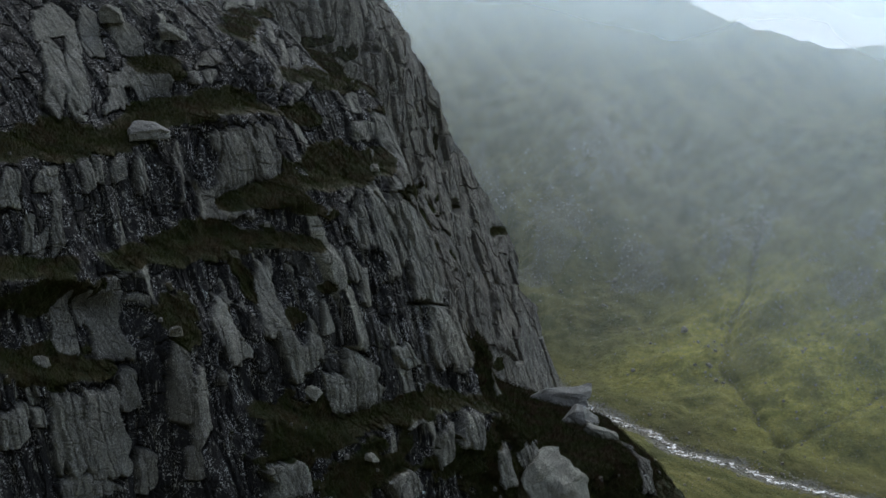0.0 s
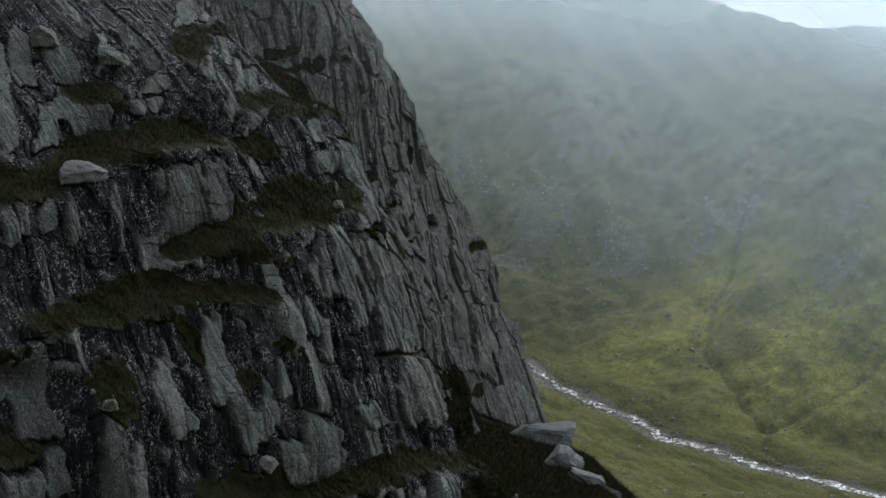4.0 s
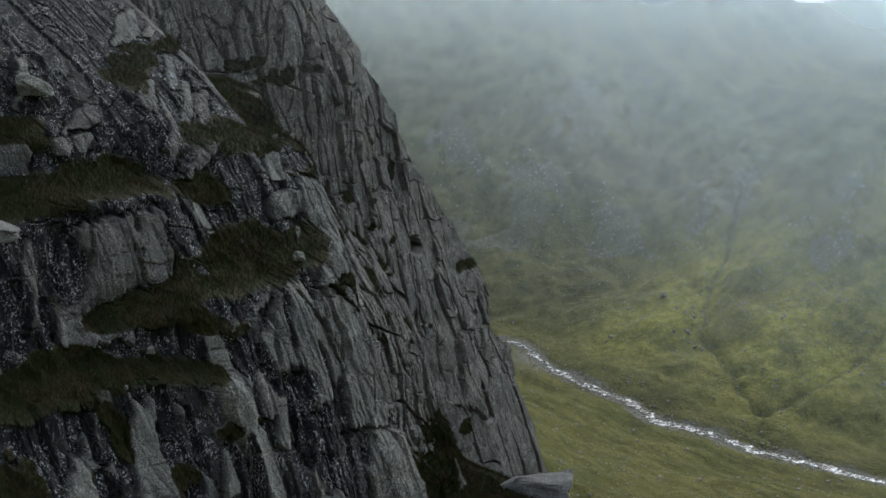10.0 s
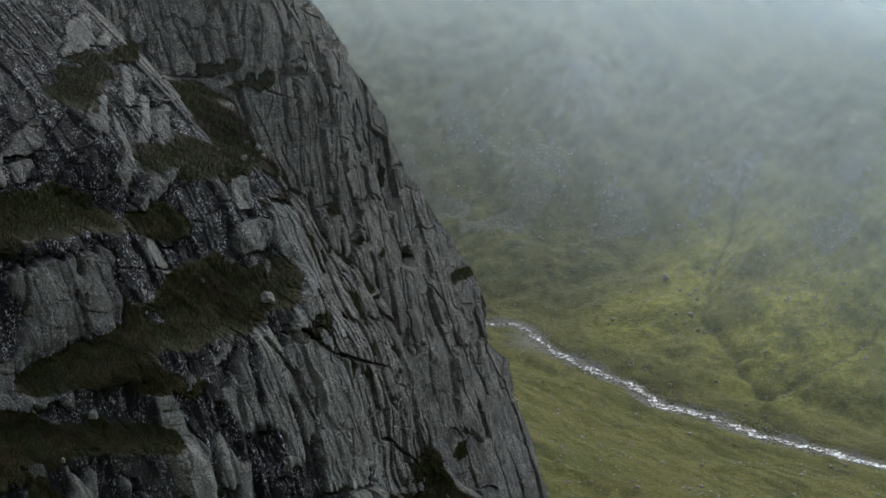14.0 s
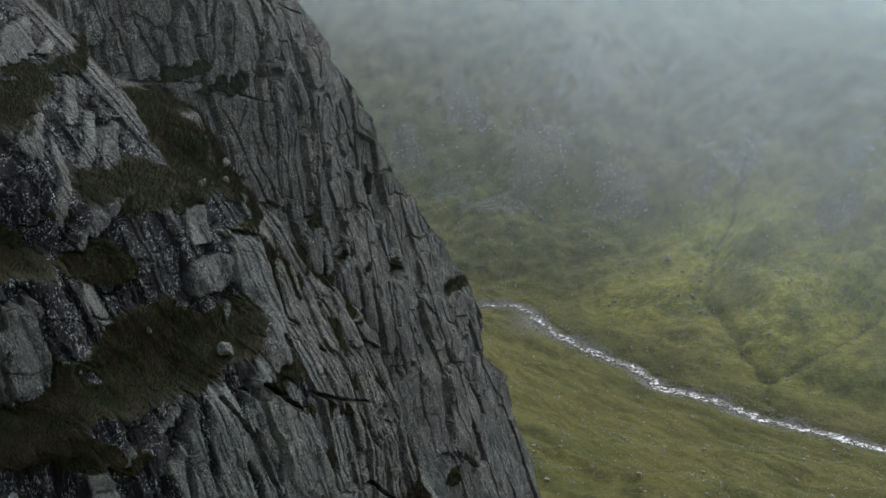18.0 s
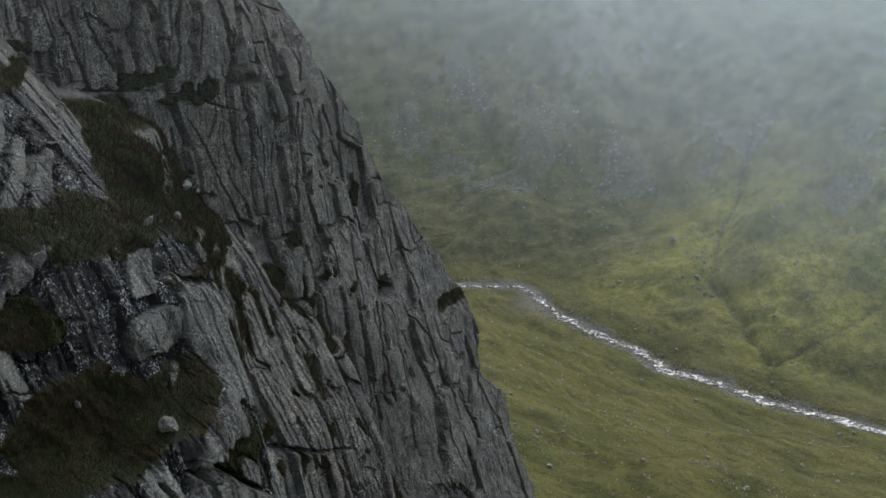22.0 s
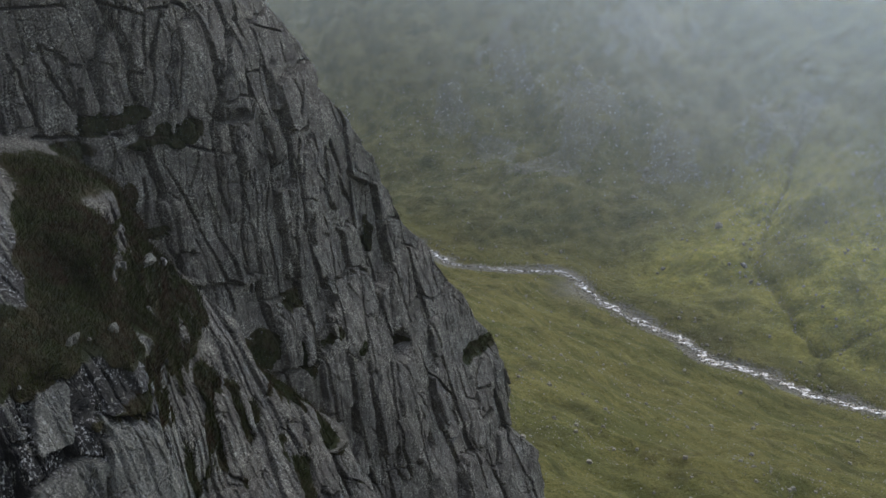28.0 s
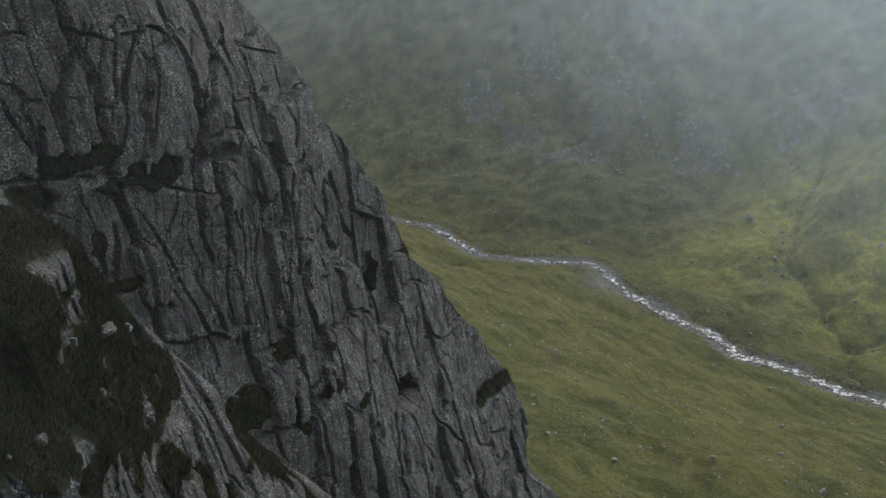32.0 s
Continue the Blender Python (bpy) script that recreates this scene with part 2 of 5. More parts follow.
slab(52.0, -9.9, 51.8, -10.6, 0.60, 0.5)
slab(71.5, -21.0, 70.0, -22.6, 1.23, 0.25)
slab(74.6, -23.0, 72.1, -24.2, 1.38, 0.25)
slab(71.5, -17.6, 70.8, -19.3, 2.49, 0.25)
slab(62.3, -11.9, 61.3, -13.8, 1.19, 0.25)
slab(54.6, -1.5, 54.5, -2.2, 0.86, 0.35)
slab(59.9, -9.9, 59.5, -10.9, 0.50, 0.4)

slab(40.5, -5.2, 40.2, -6.1, 2.20, 0.35)
slab(42.4, -4.9, 42.5, -8.1, 1.89, 0.4)
slab(40.8, -6.5, 40.4, -7.7, 1.30, 0.4)
slab(41.1, -3.9, 40.5, -4.8, 1.06, 0.35)
slab(48.8, -10.4, 48.2, -11.9, 1.18, 0.3)
slab(51.2, -12.7, 52.2, -15.1, 1.37, 0.3)
slab(53.4, -11.0, 51.9, -12.3, 1.06, 0.3)
slab(42.2, -4.9, 41.9, -7.4, 1.60, 0.35)
slab(32.7, -5.0, 32.2, -7.5, 2.85, 0.3)
slab(31.1, -11.4, 31.2, -14.3, 2.07, 0.4)
slab(36.4, -8.4, 35.5, -12.1, 1.58, 0.3)
slab(40.2, -10.5, 39.4, -13.3, 2.67, 0.3)
slab(38.6, -8.4, 38.9, -11.0, 1.36, 0.3)

slab(39.0, -17.5, 38.1, -19.0, 1.76, 1.2)
slab(36.9, -17.6, 36.3, -19.1, 1.05, 1.0)
slab(33.5, -18.6, 33.9, -19.7, 1.78, 1.3)
slab(28.5, -16.8, 28.2, -18.1, 1.82, 1.3)
slab(52.6, -23.6, 51.6, -25.5, 1.59, 1.0)
slab(40.3, -19.5, 39.9, -21.2, 1.31, 1.0)
slab(33.7, -14.3, 33.5, -16.5, 2.21, 0.5)
slab(32.2, -14.4, 32.2, -16.2, 1.16, 0.4)
slab(35.8, -16.6, 35.1, -17.2, 1.10, 0.7)

slab(66.9, -20.1, 65.3, -24.4, 2.63, 0.40)
slab(63.5, -19.5, 63.2, -21.1, 1.11, 0.30)
slab(63.8, -14.1, 62.6, -18.0, 1.36, 0.30)
slab(55.6, 1.2, 54.2, -2.3, 1.97, 0.35)
slab(53.7, 1.7, 52.6, -0.5, 0.87, 0.30)
slab(52.2, 0.9, 51.6, -1.7, 0.99, 0.30)
slab(57.9, 0.5, 55.9, -2.6, 1.13, 0.35)
slab(56.9, 1.0, 56.0, -0.6, 0.95, 0.30)
slab(61.4, -1.5, 60.3, -3.1, 1.58, 0.55)
slab(59.4, -1.1, 59.0, -2.7, 1.04, 0.30)
slab(55.7, -2.7, 55.5, -4.2, 0.75, 0.30)
slab(56.5, -2.9, 56.3, -4.4, 0.71, 0.30)
slab(57.9, -2.7, 57.9, -4.5, 0.88, 0.30)
slab(60.2, -4.2, 59.4, -7.0, 1.18, 0.35)
slab(61.6, -4.9, 61.3, -7.1, 0.77, 0.30)
slab(58.0, -5.4, 58.0, -6.9, 0.68, 0.25)
slab(52.9, -4.7, 53.2, -6.7, 1.16, 0.30)
slab(60.0, -6.4, 59.9, -7.9, 1.37, 0.40)
slab(62.3, -8.2, 62.7, -10.2, 1.82, 0.30)
slab(65.9, -10.5, 64.9, -13.6, 2.33, 0.30)
slab(67.5, -13.8, 67.1, -15.2, 1.25, 0.35)
slab(59.5, -9.8, 59.2, -11.5, 0.44, 0.45)
slab(58.0, -10.4, 57.8, -12.1, 0.75, 0.30)
slab(58.6, -11.8, 58.5, -14.2, 1.20, 0.35)
slab(60.2, -12.8, 60.0, -15.5, 0.84, 0.40)
slab(61.1, -14.3, 61.3, -16.3, 0.69, 0.30)
slab(64.1, -14.5, 64.2, -16.7, 1.33, 0.40)
slab(66.4, -16.0, 66.6, -17.2, 1.02, 0.30)
slab(71.6, -17.4, 70.6, -19.4, 2.95, 0.35)
slab(69.3, -19.0, 68.3, -20.2, 1.85, 0.35)
slab(62.5, -16.5, 62.0, -18.6, 0.92, 0.35)
slab(67.5, -20.2, 67.0, -21.9, 1.89, 0.40)
slab(71.4, -21.3, 70.2, -22.7, 1.21, 0.30)
slab(60.2, -15.4, 59.1, -17.6, 0.98, 0.30)
slab(52.4, -10.2, 52.0, -10.7, 0.41, 0.50)
slab(56.8, -10.1, 56.6, -12.0, 0.63, 0.30)
slab(56.1, -6.4, 55.9, -8.1, 1.02, 0.25)
slab(58.2, -7.4, 58.0, -8.9, 0.90, 0.25)
slab(53.3, -10.8, 52.1, -12.7, 1.05, 0.45)

patch(55.6, -11.1, 0.95, 0.79)
patch(53.7, -10.9, 0.78, 0.81)
patch(48.6, -8.1, 0.73, 0.76)
patch(49.9, -9.8, 0.77, 0.48)
patch(47.3, -6.5, 0.87, 0.43)
patch(53.7, -11.7, 0.55, 0.53)
patch(26.5, -4.9, 2.7, 0.61)
patch(31.1, -4.2, 1.4, 0.41)
patch(34.6, -3.7, 1.7, 0.36)
patch(37.9, -6.7, 2.8, 0.71)
patch(29.3, -9.0, 2.4, 0.66)
patch(22.9, -10.0, 2.1, 0.66)
patch(21.7, -12.2, 1.8, 0.64)
patch(26.6, -11.2, 0.9, 1.10)
patch(30.1, -16.2, 2.3, 1.39)
patch(35.6, -16.6, 2.6, 0.46)
patch(38.7, -19.8, 2.4, 1.36)
patch(32.1, -18.1, 3.0, 0.95)
patch(32.9, -7.8, 1.1, 0.35)
patch(48.5, -22.8, 0.8, 0.25)
patch(32.2, -2.7, 0.8, 0.33)
patch(39.0, -0.6, 1.6, 0.37)
patch(31.1, -12.0, 0.7, 0.38)
patch(37.5, -1.0, 1.2, 0.32)
patch(38.3, -1.5, 0.7, 0.25)
patch(43.0, -0.2, 3.9, 0.25)
patch(44.4, -2.8, 1.4, 0.25)
patch(42.8, -3.5, 6.0, 0.25)
patch(40.7, -8.1, 0.9, 0.76)
patch(34.1, -8.2, 0.9, 0.25)
patch(44.9, -2.7, 2.5, 0.47)
patch(46.2, -4.8, 4.3, 0.25)
patch(42.8, -3.2, 1.0, 0.30)
patch(49.9, -5.7, 2.9, 0.25)
patch(49.4, -7.1, 1.5, 0.26)
patch(48.3, -9.7, 1.1, 0.54)
patch(44.3, -3.4, 2.4, 1.1)
patch(46.6, -5.0, 2.0, 1.1)
patch(48.0, -6.4, 1.2, 0.9)
patch(50.5, -23.0, 2.2, 1.2)
patch(51.5, -1.9, 1.06, 0.38)
patch(53.5, -2.7, 1.43, 0.44)
patch(64.1, -9.0, 0.41, 0.83)
patch(57.6, -9.7, 0.65, 0.39)
patch(59.3, -11.6, 0.76, 0.32)
patch(64.0, -14.0, 0.89, 0.35)
patch(57.7, -12.1, 0.32, 0.88)
patch(51.4, -4.2, 0.28, 0.50)
patch(60.9, -12.7, 0.50, 0.23)
patch(30.2, -10.6, 0.37, 0.86)
patch(32.4, -2.6, 0.79, 0.44)
patch(37.7, -0.9, 1.27, 0.31)
patch(40.5, -8.7, 0.49, 0.59)
patch(41.4, -3.5, 1.15, 0.48)
patch(37.1, -4.7, 1.07, 0.53)
patch(34.9, -8.5, 0.74, 0.29)
patch(28.7, -11.4, 0.23, 0.27)
patch(63.9, -24.7, 0.62, 0.59)
patch(33.7, -11.2, 0.87, 0.24)

joint(0.16, 0.5, (52.7, 1.8, 52.4, 1.3, 51.7, 0.3, 51.3, -0.3))
joint(0.14, 0.45, (52.9, 1.8, 52.5, 1.0, 52.6, 0.2, 52.5, -0.6))
joint(0.2, 0.6, (54.5, 1.6, 53.8, 0.6, 53.4, -0.2, 53.3, -0.9, 52.9, -1.7))
joint(0.16, 0.5, (55.8, 1.1, 55.9, 0.4, 56.0, -0.5, 55.9, -1.4, 55.6, -2.1, 55.3, -2.8))
joint(0.3, 0.6, (57.4, 0.2, 56.3, -0.4, 56.2, -1.0, 55.9, -1.4))
joint(0.16, 0.5, (58.3, 1.2, 58.0, 0.5, 57.9, -0.4, 57.5, -1.2, 57.5, -2.1, 57.0, -2.7))
joint(0.12, 0.4, (58.3, 1.0, 59.1, 0.3, 60.9, -0.2))
joint(0.13, 0.4, (58.9, 0.1, 58.6, -0.9, 58.3, -1.8, 58.3, -2.7, 58.3, -3.7))
joint(0.14, 0.4, (60.6, -0.6, 60.4, -1.3))
joint(0.14, 0.45, (59.9, -1.7, 60.0, -2.5, 59.7, -3.0))
joint(0.22, 0.6, (61.3, -1.4, 60.5, -1.7, 59.7, -3.0))
joint(0.16, 0.5, (48.7, -2.0, 50.2, -2.2, 51.0, -2.2))
joint(0.3, 0.55, (50.6, -0.8, 50.4, -1.9, 50.3, -3.1))
joint(0.3, 0.6, (52.2, -3.9, 51.9, -5.6))
joint(0.15, 0.4, (53.0, -3.6, 53.5, -4.8, 53.9, -5.8))
joint(0.16, 0.5, (55.2, -2.6, 55.0, -3.7, 55.0, -4.9, 55.2, -5.9))
joint(0.16, 0.55, (56.2, -3.9, 56.0, -4.9, 55.6, -6.7))
joint(0.12, 0.4, (56.4, -4.4, 56.6, -5.1))
joint(0.12, 0.4, (58.3, -4.3, 57.5, -5.2, 57.1, -6.3))
joint(0.32, 0.65, (59.6, -4.0, 59.2, -4.7, 59.2, -5.6))
joint(0.14, 0.4, (60.5, -4.1, 60.5, -5.2, 61.0, -6.1, 61.1, -6.6))
joint(0.3, 0.5, (61.9, -4.6, 62.2, -5.4, 62.5, -6.8, 63.1, -7.4))
joint(0.25, 0.65, (58.5, -6.7, 58.1, -8.3, 58.1, -9.3))
joint(0.14, 0.45, (55.6, -6.7, 55.6, -8.1))
joint(0.16, 0.5, (57.2, -6.1, 57.0, -6.9, 57.2, -8.5, 57.2, -9.3))
joint(0.2, 0.5, (54.6, -6.1, 55.1, -7.5, 55.3, -8.2))
joint(0.2, 0.5, (53.9, -6.0, 54.4, -7.1, 54.9, -8.9, 54.9, -9.3))
joint(0.3, 0.6, (59.2, -8.5, 59.3, -9.2, 59.3, -10.6))
joint(0.25, 0.55, (63.5, -8.7, 64.0, -10.2, 63.9, -11.4, 63.1, -12.2))
joint(0.15, 0.45, (69.0, -11.3, 68.7, -12.9))
joint(0.14, 0.4, (60.0, -6.7, 60.8, -8.1))
joint(0.35, 0.65, (58.3, -10.1, 57.9, -12.2, 54.6, -11.8))
joint(0.2, 0.55, (60.8, -14.1, 60.8, -15.3, 60.9, -17.1, 60.8, -19.0))
joint(0.22, 0.6, (62.8, -14.1, 62.2, -15.5, 61.8, -17.2, 62.0, -18.7))
joint(0.2, 0.5, (64.3, -15.9, 64.6, -17.2))
joint(0.25, 0.55, (65.5, -15.2, 67.0, -17.2, 66.9, -18.4))
joint(0.13, 0.4, (68.3, -16.7, 68.4, -17.9, 70.2, -18.9))
joint(0.2, 0.55, (73.7, -18.6, 73.2, -20.1, 72.3, -21.3))
joint(0.16, 0.5, (69.9, -19.1, 69.6, -20.8, 68.2, -21.7))
joint(0.16, 0.5, (70.6, -20.4, 69.0, -22.1))
joint(0.14, 0.45, (72.6, -21.5, 71.2, -23.2))
joint(0.13, 0.4, (60.8, -8.4, 60.4, -10.3, 60.1, -12.0))
joint(0.12, 0.35, (62.8, -10.0, 61.9, -11.8, 61.3, -13.4))
joint(0.13, 0.4, (66.4, -11.2, 65.7, -12.7, 65.0, -13.5))
joint(0.12, 0.35, (56.8, -4.5, 56.6, -6.5, 55.9, -8.9))
joint(0.12, 0.35, (54.9, 1.2, 54.4, -0.2, 53.8, -1.8))
joint(0.12, 0.35, (53.6, 1.7, 53.2, 0.5, 52.6, -1.6))
joint(0.13, 0.4, (54.5, -2.3, 54.2, -3.8, 53.8, -4.5))
joint(0.12, 0.35, (55.9, -2.7, 55.8, -3.7))
joint(0.12, 0.35, (49.7, 1.0, 49.8, -0.2, 50.2, -1.4))
joint(0.16, 0.45, (48.7, 0.5, 48.9, -0.6, 49.1, -2.0))
joint(0.13, 0.4, (69.7, -14.7, 69.6, -15.7))
joint(0.13, 0.4, (63.7, -17.3, 63.2, -19.3))
joint(0.35, 0.5, (29.5, -9.9, 29.2, -11.0), True)
joint(0.7, 0.55, (31.8, -9.8, 31.4, -11.8, 31.2, -12.8), True)
joint(0.35, 0.5, (32.3, -10.4, 32.1, -12.0), True)
joint(0.5, 0.5, (34.9, -7.4, 34.3, -8.2), True)
joint(0.6, 0.5, (36.1, -7.5, 35.3, -8.2), True)
joint(0.4, 0.5, (35.5, -9.3, 35.6, -10.6), True)
joint(0.3, 0.5, (33.1, -11.4, 33.0, -13.5), True)
joint(0.25, 0.45, (33.7, -11.5, 33.4, -13.5), True)
joint(0.5, 0.55, (29.0, -11.5, 29.2, -12.6), True)
joint(0.8, 0.6, (25.4, -11.0, 25.2, -12.1), True)
joint(0.6, 0.55, (27.2, -12.1, 27.5, -13.1), True)
joint(0.7, 0.5, (28.8, -6.4, 28.3, -7.8), True)
joint(0.5, 0.45, (29.5, -6.5, 28.9, -8.1), True)
joint(0.5, 0.45, (30.1, -7.1, 29.9, -8.1), True)
joint(1.2, 0.5, (33.0, -8.3, 32.9, -9.4), True)
joint(0.3, 0.4, (33.6, -8.2, 33.5, -9.4), True)
joint(1.4, 0.7, (36.6, -1.6, 35.2, -3.5), True)
joint(0.3, 0.5, (37.4, -2.2, 36.1, -4.3), True)
joint(0.35, 0.5, (38.5, -2.8, 36.6, -4.1), True)
joint(0.25, 0.4, (37.2, -2.0, 36.0, -3.8), True)
joint(0.8, 0.6, (35.1, -0.3, 33.8, -2.0), True)
joint(0.5, 0.5, (35.4, -0.8, 34.4, -2.1), True)
joint(0.4, 0.5, (30.7, -3.4, 30.7, -4.3), True)
joint(1.0, 0.45, (36.2, -4.4, 35.1, -5.6), True)
joint(0.9, 0.55, (31.5, -5.2, 31.0, -6.7), True)
joint(0.8, 0.55, (28.9, -5.5, 28.8, -6.3), True)
joint(1.0, 0.6, (36.5, -10.7, 35.6, -12.7), True)
joint(0.3, 0.4, (36.8, -12.3, 36.6, -13.2), True)
joint(0.5, 0.5, (35.0, 1.0, 33.4, -1.0), True)
joint(0.5, 0.5, (38.1, 0.2, 37.5, -0.6), True)
joint(0.16, 0.4, (32.3, -5.1, 32.0, -6.3))
joint(0.18, 0.4, (33.4, -5.8, 33.4, -7.0))
joint(0.2, 0.45, (37.3, -7.6, 36.6, -8.4, 36.0, -9.9))
joint(0.2, 0.45, (38.1, -8.0, 38.7, -9.3, 38.8, -10.6, 38.6, -11.5))
joint(0.2, 0.4, (39.4, -8.2, 39.4, -9.8, 39.0, -10.6))
joint(0.25, 0.5, (39.6, -8.1, 41.0, -9.4, 51.1, -14.4))
joint(0.25, 0.5, (37.8, -12.8, 39.8, -13.2, 49.5, -16.9, 51.2, -18.5, 51.6, -20.4, 50.4, -22.4))
joint(0.2, 0.4, (38.8, -9.1, 38.8, -10.7, 38.5, -12.0))
joint(0.15, 0.35, (40.3, -11.5, 39.8, -12.6))
joint(0.25, 0.5, (53.1, -18.1, 53.0, -20.1, 51.8, -21.7))
joint(0.15, 0.4, (49.7, -14.0, 50.7, -16.0))
joint(0.15, 0.4, (41.3, -5.9, 40.5, -7.2))
joint(0.16, 0.4, (45.7, -2.7, 40.8, -3.8))
joint(0.18, 0.4, (41.1, -1.7, 38.4, -3.8))

pocket(60.2, -3.5, 0.41, 0.35, 0.9)
pocket(56.4, -2.5, 0.67, 0.26, 0.5)
pocket(59.6, -10.1, 0.31, 0.71, 0.7)
pocket(64.1, -13.9, 0.94, 0.62, 0.9)
pocket(64.3, -18.3, 0.44, 0.48, 0.6)
pocket(70.9, -20.0, 0.72, 0.24, 0.4)
pocket(64.1, -8.9, 0.34, 0.77, 0.5)


def blocks(x, z, width, height, seed):
    """Upright blocks between uneven joints: distance to the nearest joint, the block's key, the place inside it, and its number."""
    def split(p, row, seed):
        i = np.floor(p)
        lo = i + 0.85 * (hashed(i, row, seed) - 0.5)
        hi = i + 1 + 0.85 * (hashed(i + 1, row, seed) - 0.5)
        i = np.where(p < lo, i - 1, np.where(p >= hi, i + 1, i))
        lo = i + 0.85 * (hashed(i, row, seed) - 0.5)
        hi = i + 1 + 0.85 * (hashed(i + 1, row, seed) - 0.5)
        return i, lo, hi
    px = x / width
    col, left, right = split(px, np.zeros(x.shape), seed)
    pz = z / height + 7 * hashed(col, np.zeros(x.shape), seed + 1) + 0.10 * (px - left) * (hashed(col, np.ones(x.shape), seed + 4) - 0.5) * width
    row, low, top = split(pz, col, seed + 2)
    key = hashed(col, row, seed + 3)
    side = np.minimum((px - left) * (0.5 + hashed(col, row * 0, seed + 5)), (right - px) * (0.5 + hashed(col + 1, row * 0, seed + 5))) * width
    level = np.minimum(pz - low, top - pz) * height * 1.6
    return np.minimum(side, level), key, 2 * (px - left) / (right - left) - 1, 2 * (pz - low) / (top - low) - 1, (col + 500) * 1000 + row + 500


def facet(gap, key, ox, oy, step, tilt, crack, width):
    """Flat-faced blocks: each its own offset and tilt, with a narrow crack round it."""
    return step * (key - 0.5) + tilt * ((key * 7 % 1 - 0.5) * ox + (key * 13 % 1 - 0.5) * oy) - crack * (1 - smooth(gap, 0.3 * width, width))


def heath(a, z):
    """Where the rock is broken by turf: the gully, and the ridge at the foot."""
    gully = smooth(a, 42.5, 44.5) * (1 - smooth(a + 0.5 * (z + 5), 49.5, 52)) * smooth(z, -16, -12) * (1 - smooth(z, -3.2, -2.0))
    foot = smooth(a, 35, 38) * (1 - smooth(z, -19.5, -17.8)) * (1 - smooth(a, 56, 60))
    return np.maximum((0.66 - 0.22 * smooth(-z, 4.5, 6.5)) * gully, 0.95 * foot)


